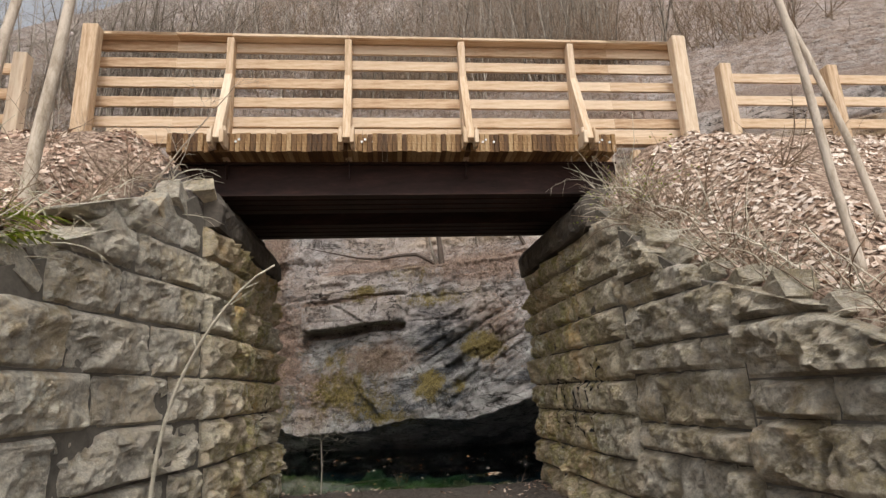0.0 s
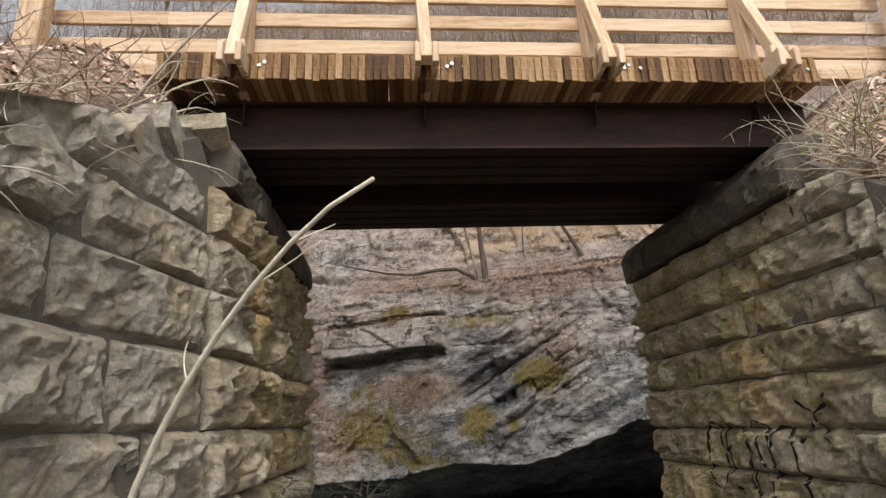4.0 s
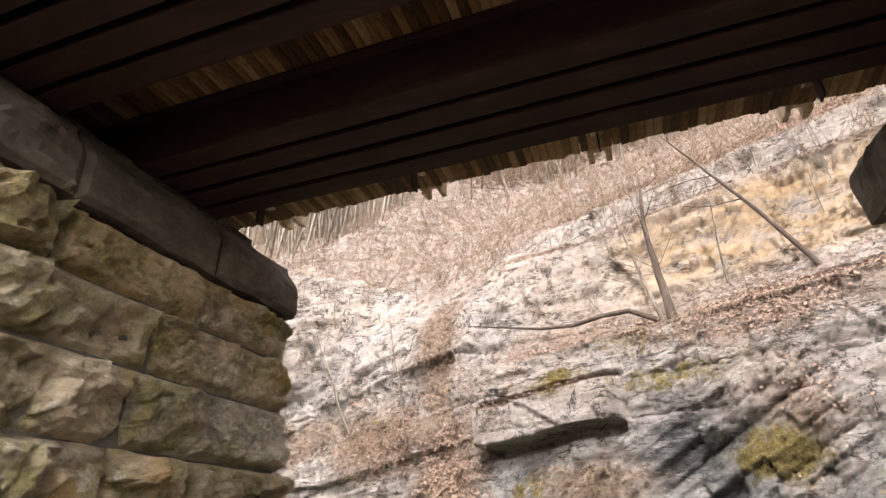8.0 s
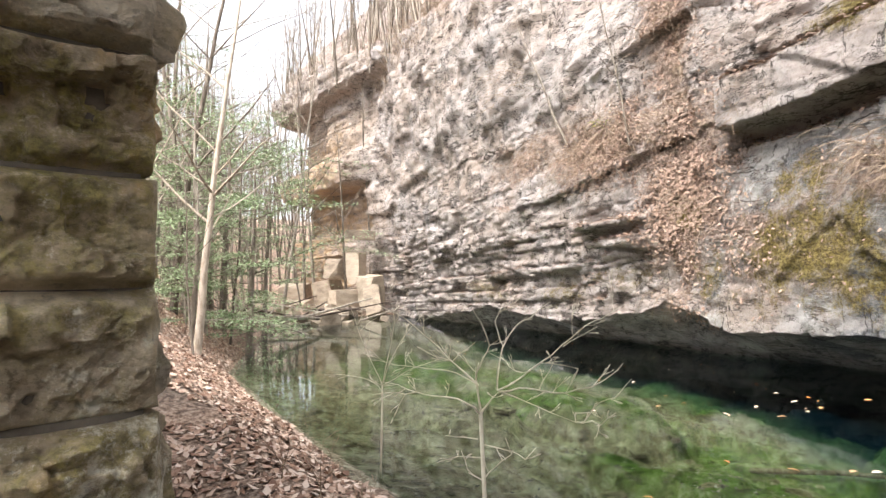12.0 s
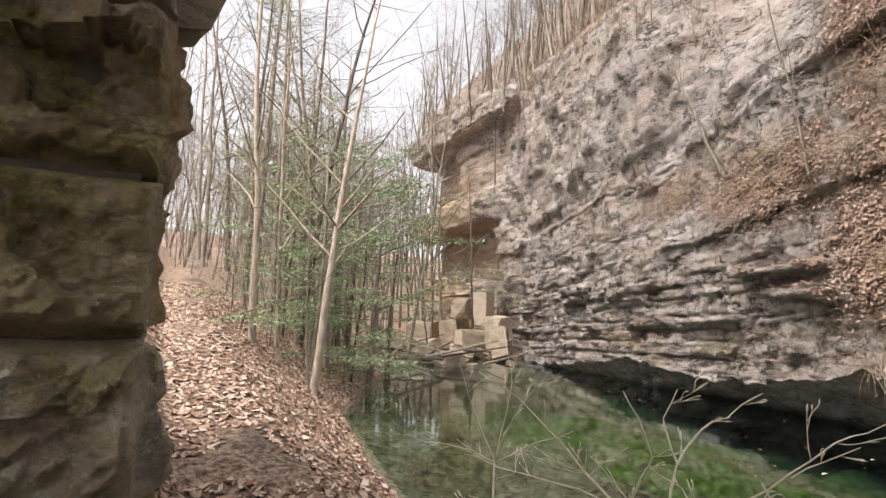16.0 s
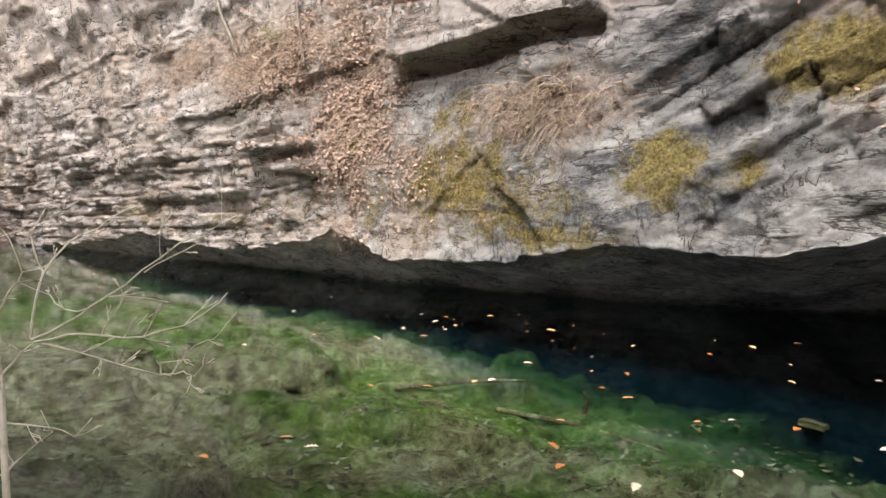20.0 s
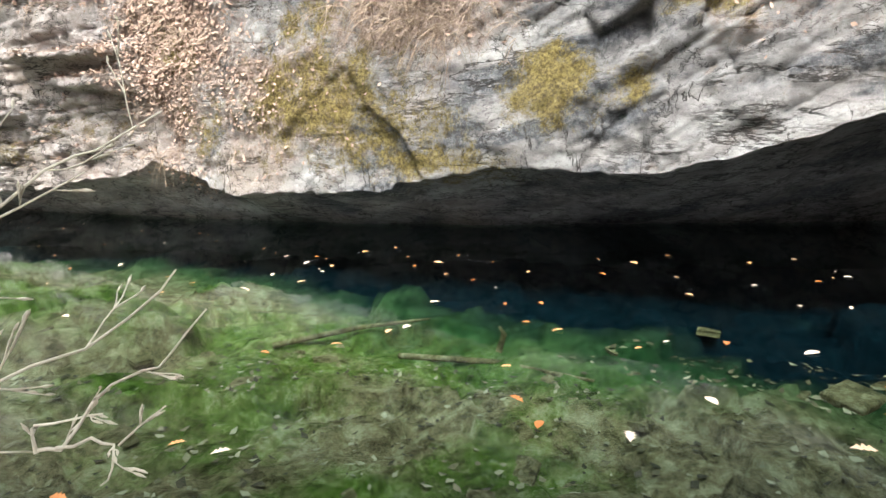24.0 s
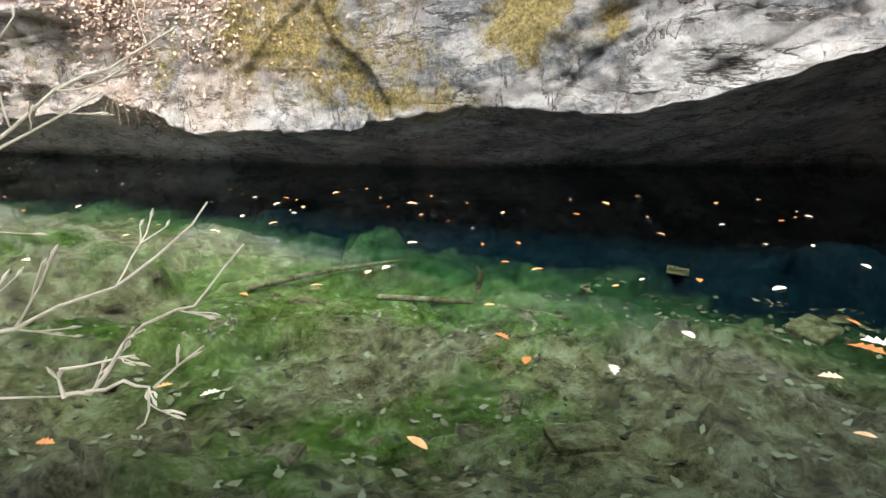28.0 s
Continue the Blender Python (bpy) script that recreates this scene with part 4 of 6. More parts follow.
def masonry(wall, face_of, y0, y1, top_of, side, seed, courses=COURSES, widths=(0.55, 1.3), pitch=(0.07, 0.15), proud=0.0, turn_to=None, fine=0.036, chamfer=0.0):
    """Courses of separate blocks along a wall. side: -1 for a face that looks to +x, 1 to -x; turn_to: a pose for other walls, along its x."""
    rng = random.Random(seed)
    for c in range(len(courses) - 1):
        z0, z1 = courses[c], courses[c + 1]
        y = y0 - rng.uniform(0, 0.6)
        while y < y1:
            w = rng.uniform(*widths)
            if y1 - (y + w) < 0.35:
                w = y1 - y
            a, b = max(y, y0), min(y + w, y1)
            mid = (a + b) / 2
            top = min(z1, max(top_of(a), top_of(b)))
            if b - a > 0.12 and min(z1, top_of(mid)) - z0 > 0.08:
                zc = (z0 + top) / 2
                ends = (top_of(a), top_of(b)) if side < 0 or turn_to is not None else (top_of(b), top_of(a))
                roof = None if min(ends) >= z1 else (max(ends[0] - zc, z0 - zc + 0.02), max(ends[1] - zc, z0 - zc + 0.02))
                me = stone_block("stone_block", b - a - 0.014, top - z0 - 0.014, 0.42, rng.uniform(0, 90), max(8, int((b - a) / (fine if mid > 1.7 else 0.036))), max(7, int((top - z0) / (fine if mid > 1.7 else 0.036))), rng.uniform(*pitch), roof, chamfer)
                if turn_to is not None:
                    part("stone_block", me, wall, turn_to @ pose(mid, 0, zc))
                else:
                    fx = float(face_of(mid, zc))
                    skew = math.degrees(math.atan(float(face_of(mid + 0.4, zc) - face_of(mid - 0.4, zc)) / 0.8))
                    part("stone_block", me, wall, pose(fx - side * proud, mid, zc, 0, 0, (90 if side < 0 else -90) - skew))
            y += w


def wing_top_left(y):
    return min(3.55, float(np.interp(y, WING_Y, WING_L)) + 0.03) if y > 0 else float(np.interp(y, WING_Y, WING_L)) + 0.03


def wing_top_right(y):
    return min(3.55, float(np.interp(y, WING_Y, WING_R)) + 0.03) if y > 0.25 else float(np.interp(y, WING_Y, WING_R)) + 0.03


def core(name, pts_of, y0, y1, top_of, thick, side, label):
    """The mortar core behind the blocks."""
    vs, fs = [], []
    ys = np.linspace(y0, y1, 40)
    for y in ys:
        for z in (-0.8, top_of(y) - 0.03):
            x = float(pts_of(y, z))
            vs += [(x + side * 0.016, y, z), (x + side * thick, y, z)]
    for i in range(len(ys) - 1):
        a, b = 4 * i, 4 * i + 4
        fs += [(a, b, b + 2, a + 2), (a + 1, a + 3, b + 3, b + 1), (a + 2, b + 2, b + 3, a + 3)]
    fs += [(0, 2, 3, 1), (len(vs) - 4, len(vs) - 3, len(vs) - 1, len(vs) - 2)]
    ob = mesh_object(name, vs, fs, MAT_MORTAR)
    return tagged(ob, label, "stone wall", kind="structure")


MAT_MORTAR = m_simple("grey_mortar", [(0.3, (0.08, 0.07, 0.06)), (0.7, (0.19, 0.17, 0.14))], 6, rough=0.95, world=True)
wall_west = core("wall_west", left_face, -5.2, 3.43, wing_top_left, 0.7, -1, "quarry-faced sandstone abutment wall, mossy, under the footbridge")
wall_east = core("wall_east", right_face, -5.6, 3.40, wing_top_right, 0.7, 1, "weathered sandstone abutment wall with lichen and paint marks")
wall_north_west = new("wall_north_west")
tagged(wall_north_west, "rough mossy sandstone wing wall beside the trail", "stone wall", kind="structure")


# ---- bridge ----
bridge = root("footbridge", "timber-decked steel footbridge with new lumber railings", "bridge", (0.7, 1.5, 4.2))
BM = Matrix.Translation((-0.7, -1.5, -4.2))


def bpart(name, data, m, label="", parent=None):
    ob = new(name, data)
    ob.parent = parent or bridge
    ob.matrix_basis = BM @ m
    return tagged(ob, label)


def i_beam_data(length, height, width):
    f, w = 0.022, 0.014
    pro = [(-width / 2, 0), (width / 2, 0), (width / 2, f), (w / 2, f), (w / 2, height - f), (width / 2, height - f), (width / 2, height), (-width / 2, height), (-width / 2, height - f), (-w / 2, height - f), (-w / 2, f), (-width / 2, f)]
    vs = [(-length / 2, a, b) for a, b in pro] + [(length / 2, a, b) for a, b in pro]
    n = len(pro)
    fs = [(i, (i + 1) % n, n + (i + 1) % n, n + i) for i in range(n)] + [tuple(range(n - 1, -1, -1)), tuple(range(n, 2 * n))]
    me = bpy.data.meshes.new("steel_beam")
    me.from_pydata(vs, [], fs)
    me.materials.append(MAT_STEEL)
    return me


BEAM_Z, DECK_Z, DECK_TOP = 4.08, 4.53, 4.775
beam = i_beam_data(5.9, DECK_Z - BEAM_Z, 0.15)
for k, y in enumerate((0.575, 0.78, 0.98, 1.18, 1.88, 2.08, 2.29, 2.49)):
    bpart("steel_beam", beam, pose(0.62, y, BEAM_Z), "rust-brown steel I-beam" if k == 0 else "")
plank = [box_data("deck_plank", (0.058, 3.22 + 0.02 * k, DECK_TOP - DECK_Z - 0.012 * (k == 1)), MAT_DECK, 0.004) for k in range(3)]
rng = random.Random(4)
x = -2.12
while x < 3.46:
    bpart("deck_plank", rng.choice(plank), pose(x, 1.787 + rng.uniform(-0.012, 0.012), (DECK_Z + DECK_TOP) / 2))
    x += 0.0615

RAIL_Y, TOP_Z = 0.42, 6.27
S = 1.52


def bolt_data():
    bm = bmesh.new()
    bmesh.ops.create_cone(bm, cap_ends=True, segments=6, radius1=0.016, radius2=0.016, depth=0.016)
    me = bpy.data.meshes.new("bolt")
    bm.to_mesh(me)
    bm.free()
    me.materials.append(MAT_GALV)
    return me


MAT_GALV = m_simple("galvanised_steel", [(0.3, (0.45, 0.45, 0.44)), (0.7, (0.65, 0.65, 0.63))], 20, rough=0.4, metal=0.8)
post = box_data("post", (0.09, 0.14, TOP_Z - DECK_Z - 0.04), MAT_POST)
rail = box_data("rail", (S - 0.004, 0.038, 0.14), MAT_LUMBER, 0.004)
caprail = box_data("cap_rail", (S - 0.004, 0.2, 0.04), MAT_LUMBER)
outrigger = box_data("outrigger", (0.05, 0.24, 0.17), MAT_POST)
strut = box_data("brace", (0.10, 0.10, 1.12), MAT_POST)
cleat = box_data("cleat", (0.04, 0.09, 0.26), MAT_POST)
plate = box_data("tie_plate", (0.012, 0.10, 0.22), MAT_STEEL, 0.002)
bolt = bolt_data()
kerb = box_data("toe_board", (S - 0.004, 0.12, 0.12), MAT_LUMBER)
for side in (0, 1):
    mir = (lambda y: y) if side == 0 else (lambda y: 3.575 - y)
    for k in range(4):
        px = -S + S * k if side == 0 else -1.55 + 1.43 * k
        bpart("post", post, pose(px, mir(RAIL_Y), (TOP_Z + DECK_Z) / 2 - 0.02))
        arm_pose = pose(px + 0.07, mir(0.06), DECK_Z + 0.11)
        bpart("outrigger", outrigger, pose(px - 0.07, mir(0.06), DECK_Z + 0.11))
        arm = bpart("outrigger", outrigger, arm_pose)
        bpart("brace", strut, pose(px, mir(0.21), DECK_Z + 0.62, -19 if side == 0 else 19, 0, 0))
        for dx in (-0.075, 0.075):
            bpart("cleat", cleat, pose(px + dx, mir(0.06), DECK_Z + 0.14))
        bpart("tie_plate", plate, pose(px, mir(0.5), DECK_Z - 0.11))
        for dx in (0.18, 0.22, 0.32):
            part("bolt", bolt, arm, arm_pose.inverted() @ pose(px + dx, mir(0.165), 4.66 + 0.03 * (dx == 0.22), 90, 0, 0))
    for b in range(5):
        x0 = -S * 1.5 + S * b + 0.02 + (0.05 if side else 0)
        for z in (4.93, 5.09, 5.37, 5.65, 5.93, 6.17):
            if z > 5 or b not in (1, 2, 3):
                bpart("rail", rail, pose(x0, mir(RAIL_Y + 0.095), z))
        bpart("toe_board", kerb, pose(x0, mir(RAIL_Y + 0.12), DECK_TOP + 0.062))
        bpart("cap_rail", caprail, pose(x0, mir(RAIL_Y + 0.03), TOP_Z))


# ---- end posts and the fences along the trail ----
def fence(x0, x1, y, step, sgn):
    ob = root("trail_fence", "new lumber post-and-rail fence along the embankment trail", "fence", (x0, y, 4.7), "fences beside the bridge")
    fp = box_data("post", (0.16, 0.16, 1.5), MAT_POST, 0.012)
    n = int(abs(x1 - x0) / step)
    fr = box_data("rail", (step - 0.004, 0.04, 0.14), MAT_LUMBER, 0.004)
    for k in range(n + 1):
        part("post", fp, ob, pose(sgn * step * k, 0, 0.45))
        if k < n:
            for z in (0.36, 0.71, 1.06):
                part("rail", fr, ob, pose(sgn * step * (k + 0.5), 0.10, z))
    return ob


big_post = box_data("post", (0.19, 0.16, 1.95), MAT_POST, 0.012)
for px, y in ((-3.2, 0.28), (4.55, 0.28), (-3.2, 3.3), (4.55, 3.3)):
    bpart("end_post", big_post, pose(px, y, 5.32), "heavy end post of the railing")
for px in (-2.72, 4.1):
    for z in (5.09, 5.37, 5.65, 5.93, 6.17):
        bpart("rail", box_data("rail", (0.98, 0.038, 0.14), MAT_LUMBER, 0.004), pose(px, RAIL_Y + 0.093, z))
    bpart("cap_rail", box_data("cap_rail", (1.05, 0.2, 0.04), MAT_LUMBER), pose(px, RAIL_Y + 0.03, TOP_Z - 0.002))
for y in (0.32, 3.25):
    fence(5.2, 17, y, 1.6, 1)
    fence(-4.0, -17, y, 1.6, -1)


# ---- leaves ----
def leaf_shape(kind=0):
    """Outline of a lobed leaf about 1 long, as verts and faces round its middle rib, a little curled."""
    if kind == 0:
        half = [(0.0, 0.02), (0.18, 0.10), (0.30, 0.24), (0.40, 0.11), (0.52, 0.30), (0.62, 0.13), (0.76, 0.26), (0.84, 0.10), (1.0, 0.0)]
    else:
        half = [(0.0, 0.02), (0.2, 0.16), (0.5, 0.22), (0.8, 0.14), (1.0, 0.0)]
    vs, fs = [], []
    for x, y in half:
        c = 0.12 * math.sin(x * 3.0)
        vs += [(x - 0.5, -y, c + y * 0.5), (x - 0.5, 0, c), (x - 0.5, y, c + y * 0.5)]
    for i in range(len(half) - 1):
        a, b = 3 * i, 3 * i + 3
        fs += [(a, a + 1, b + 1, b), (a + 1, a + 2, b + 2, b + 1)]
    return vs, fs


def scatter_leaves(name, points, normals, mat, label, category, lo=0.05, hi=0.12, seed=0, lift=0.012, tilt=0.5):
    """One mesh of many small curled leaves lying at points."""
    rng = np.random.default_rng(seed)
    n = len(points)
    quad = np.array([(-0.5, 0, 0.10), (-0.1, -0.26, 0.0), (0.5, 0, 0.12), (0.0, 0.24, 0.02)])
    nrm = np.asarray(normals, float) + rng.normal(0, tilt, (n, 3)) * 0.6
    nrm /= np.linalg.norm(nrm, axis=1, keepdims=True)
    a = rng.normal(size=(n, 3))
    t = np.cross(nrm, a)
    t /= np.linalg.norm(t, axis=1, keepdims=True)
    b = np.cross(nrm, t)
    size = rng.uniform(lo, hi, n)[:, None, None]
    wide = rng.uniform(0.7, 1.4, n)[:, None, None]
    V = (quad[None, :, 0:1] * t[:, None, :] + quad[None, :, 1:2] * wide * b[:, None, :] + quad[None, :, 2:3] * nrm[:, None, :]) * size + (np.asarray(points) + lift * np.asarray(normals))[:, None, :]
    F = np.arange(n * 4).reshape(n, 4)
    me = bpy.data.meshes.new(name)
    me.vertices.add(n * 4)
    me.vertices.foreach_set("co", V.reshape(-1).astype(np.float32))
    me.loops.add(n * 4)
    me.loops.foreach_set("vertex_index", F.reshape(-1).astype(np.int32))
    me.polygons.add(n)
    me.polygons.foreach_set("loop_start", np.arange(0, n * 4, 4, dtype=np.int32))
    me.materials.append(mat)
    me.update(calc_edges=True)
    return tagged(new(name, me), label, category, kind="stuff")


def ground_normals(x, y):
    e = 0.05
    gx = (ground_height(x + e, y) - ground_height(x - e, y)) / (2 * e)
    gy = (ground_height(x, y + e) - ground_height(x, y - e)) / (2 * e)
    n = np.stack([-gx, -gy, np.ones_like(gx)], -1)
    return n / np.linalg.norm(n, axis=-1, keepdims=True)


def ground_leaves(name, x0, x1, y0, y1, count, keep, label, seed, mat=None):
    r = np.random.default_rng(seed)
    x, y = r.uniform(x0, x1, count), r.uniform(y0, y1, count)
    k = keep(x, y)
    x, y = x[k], y[k]
    n = ground_normals(x, y)
    flat = n[:, 2] > 0.2
    x, y, n = x[flat], y[flat], n[flat]
    p = np.stack([x, y, ground_height(x, y)], -1)
    return scatter_leaves(name, p, n, mat or MAT_LEAF, label, "leaf litter", 0.05, 0.11, seed)


def behind_left(x, y):
    return (x < left_face(y, 1) - 0.1) & (fbm(x * 1.7, y * 1.7, 0, 4, 19) > 0.43)


def behind_right(x, y):
    return (x > right_face(y, 1) + 0.1) & (fbm(x * 1.7, y * 1.7, 0, 4, 18) > 0.41)


ground_leaves("leaf_litter", -9, -2, -6, 0.3, 20000, behind_left, "dead brown leaves over the bank beside the bridge", 1)
ground_leaves("leaf_litter", 3.2, 11, -6, 0.3, 30000, behind_right, "pale dead leaves covering the slope beside the bridge", 2, MAT_PALE_LEAF)
ground_leaves("leaf_litter", -16, -1.6, 3.3, 9, 34000, lambda x, y: (y < pool_edge(x) - 0.1) & (np.hypot((x + 2.0) / 1.1, (y - 4.05) / 0.5) + 0.6 * (fbm(x * 2.2, y * 2.2, 0, 3, 6) - 0.5) > 1) & (fbm(x * 0.9, y * 0.9, 0, 3, 5) + 0.25 * np.abs(y - trail_line(x)) > 0.43), "dead leaves along the trail above the pool", 3)
ground_leaves("leaf_litter", -2.2, 3.0, -8, 4.9, 2500, lambda x, y: fbm(x * 1.2, y * 1.2, 0, 3, 8) > 0.5, "scattered dead leaves on the muddy passage floor", 4)


def cliff_leaves():
    P = CLIFF_P
    r, c, _ = P.shape
    du, dv = np.gradient(P, axis=1), np.gradient(P, axis=0)
    N = np.cross(dv, du)
    N /= np.linalg.norm(N, axis=-1, keepdims=True) + 1e-9
    N = np.where((N @ np.array([-0.4, -0.8, 0.3]))[..., None] < 0, -N, N)
    area = np.linalg.norm(np.cross(du, dv), axis=-1)
    ss = (P[..., :2] - P0) @ ALONG
    w = area * np.clip(CLIFF_SOIL - 0.2, 0, 1) * np.where(ss < 16, 1, 0.15) * (P[..., 2] < 20) * (ss > -5) * (1 + 0.8 * smooth(6, 7, ss) * smooth(12.5, 11, ss) * smooth(7, 5.5, P[..., 2]))
    w = w * smooth(0.25, 0.62, fbm(P[..., 0] * 1.6, P[..., 2] * 1.6, P[..., 1] * 1.6, 3, 15))
    w = w * (1 - 0.9 * smooth(7.0, 5.8, ss) * smooth(3.7, 3.1, P[..., 2]))
    w = (w / w.sum()).reshape(-1)
    rng = np.random.default_rng(6)
    i = rng.choice(r * c, 150000, p=w)
    pts = P.reshape(-1, 3)[i] + rng.normal(0, 0.03, (len(i), 3))
    scatter_leaves("leaf_litter", pts, N.reshape(-1, 3)[i] * 0.7 + np.array([0, 0, 0.5]), MAT_LEDGE_LEAF, "russet dead leaves caught on the cliff ledges", "leaf litter", 0.035, 0.085, 7, 0.010, 0.5)
    return N, w


CLIFF_N, CLIFF_W = cliff_leaves()


def cliff_point(s, z):
    """A point of the cliff's face, by its place along the cliff and its height."""
    ss = (CLIFF_P[..., :2] - P0) @ ALONG
    col = int(np.argmin(np.abs(ss[60] - s)))
    zz = CLIFF_P[40:, col, 2]
    row = 40 + int(np.argmin(np.abs(zz - z)))
    return Vector(CLIFF_P[row, col])


OUT = Vector((-INTO[0], -INTO[1], 0))


def dry_clump(name, s, z, count, length, label, droop=0.35, seed=0, spread=0.35, mat=None):
    """A clump of thin dry stems hanging from a ledge."""
    rg = random.Random(seed)
    soup = Soup()
    for _ in range(count):
        at = cliff_point(s + rg.gauss(0, spread), z + rg.gauss(0, spread * 0.5))
        way = OUT * rg.uniform(0.3, 1) + Vector((rg.uniform(-1, 1), rg.uniform(-1, 1), rg.uniform(-0.6, 1.0))) * 0.7
        pts, p, d = [], at - OUT * 0.03, way.normalized()
        n = 5
        L = length * rg.uniform(0.4, 1.2)
        for i in range(n + 1):
            pts.append(p.copy())
            p = p + d * L / n
            d = (d + Vector((rg.uniform(-0.2, 0.2), rg.uniform(-0.2, 0.2), -droop))).normalized()
        soup.add(*tube(pts, [0.006 - 0.0009 * i for i in range(n + 1)], 3))
    return tagged(soup.make(name, mat or MAT_STEM), label, "dry brush", "dry brush on the cliff", "stuff")


for k, (s, z, cnt, ln) in enumerate([(3.9, 2.75, 120, 0.8), (3.6, 2.5, 90, 0.7), (4.6, 2.7, 60, 0.8), (8.0, 4.3, 60, 0.8), (9.5, 4.3, 90, 1.0), (10.6, 4.1, 90, 1.1), (7.6, 2.7, 60, 0.6), (12.5, 4.6, 70, 1.0), (7.9, 6.4, 80, 1.2), (2.2, 5.7, 60, 1.0), (5.2, 6.6, 80, 1.2), (14, 6.9, 60, 1.2), (1.0, 6.0, 60, 0.9), (6.6, 3.9, 50, 0.5)]):
    dry_clump("dry_brush", s, z, cnt, ln, "tangle of dry brown stems and grass on a cliff ledge", seed=k, spread=0.4 + 0.25 * (ln > 0.95))
for k, (s, z) in enumerate([(8.55, 1.05), (8.2, 1.0), (8.9, 1.1)]):
    dry_clump("hanging_roots", s, z, 5, 0.9, "thin roots hanging from the overhang to the water", droop=0.9, seed=50 + k, spread=0.12)


# ---- trees ----
def tree(name, at, height, r0, lean, label, seed, limbs=9, mat=None, group="", lo=0.45, depth=2, wob=0.06, ratio=0.34, steps=9):
    rg = random.Random(seed)
    ob = root(name, label, "tree", at, group)
    s1 = Soup()
    pts, rad = limb(s1, rg, (0, 0, -0.15), (lean[0], lean[1], 1), height, r0, r0 * 0.18, steps, wob, 0.1, 8)
    s1.make("trunk", mat or MAT_BARK, ob)
    for _ in range(limbs):
        s2 = Soup()
        branches(s2, rg, pts, rad, 1, ratio, 1, lo)
        n = len(s2.v) // 4
        a = [sum((s2.v[4 * i + q] for q in range(4)), Vector()) / 4 for i in range(n)]
        b = [(s2.v[4 * i] - a[i]).length for i in range(n)]
        branches(s2, rg, a, b, 5, 0.45, max(depth - 1, 1), 0.2)
        s2.make("limb", mat or MAT_BARK, ob)
    return ob, pts


def needles(parent, pts_list, count, size, seed, mat=None, name="foliage", flat=0.35):
    """Drooping flat sprays of needles round branch points."""
    rng_ = np.random.default_rng(seed)
    base = np.array([list(p) for p in pts_list])
    i = rng_.integers(0, len(base), count)
    p = base[i] + rng_.normal(0, 1, (count, 3)) * np.array([0.5, 0.5, flat * 0.5]) * size * 4
    nrm = rng_.normal(0, 0.35, (count, 3)) + np.array([0, 0, 1])
    nrm /= np.linalg.norm(nrm, axis=1, keepdims=True)
    ob = scatter_leaves(name, p, nrm, mat or MAT_HEMLOCK, "", "", size * 0.6, size * 1.5, seed, 0, 0.4)
    for key in ("category", "kind"):
        if key in ob:
            del ob[key]
    ob.parent = parent
    return ob


def on_ground(x, y):
    return Vector((x, y, float(ground_height(np.array([x]), np.array([y]))[0]) - 0.03))


# ---- the wood at the head of the pool ----
rg0 = random.Random(77)
WOOD = [(-10.6, 5.9, 9, 0.075), (-9.6, 6.75, 8, 0.085), (-11.5, 6.6, 8, 0.06), (-13.2, 7.6, 11, 0.14), (-13.8, 8.1, 11, 0.13), (-14.6, 7.2, 10, 0.12), (-16.2, 8.4, 12, 0.16), (-17.5, 7.2, 12, 0.13), (-12.4, 8.6, 6, 0.05),
        (-18.5, 9.8, 12, 0.15), (-20, 8.0, 13, 0.17), (-15.5, 9.4, 7, 0.06), (-21, 11, 12, 0.13), (-24, 12.5, 12, 0.15), (-26, 8.2, 14, 0.18), (-22, 6.6, 13, 0.13), (-27, 11, 14, 0.17), (-30, 13.5, 14, 0.18), (-25, 6.9, 13, 0.13), (-31, 9.5, 14, 0.2)]
for k, (x, y, h, r) in enumerate(WOOD):
    tree("bare_tree", on_ground(x, y), h, r * (1.0 if k < 3 else 0.72), (rg0.uniform(-0.08, 0.08) + (0.12 if k == 1 else 0), rg0.uniform(-0.08, 0.08)), "slender bare grey-barked tree by the pool" if k < 3 else "bare leafless woodland tree above the trail", 300 + k, 14, MAT_PALEBARK if k < 3 else MAT_BARK, "bare trees by the trail", 0.2)


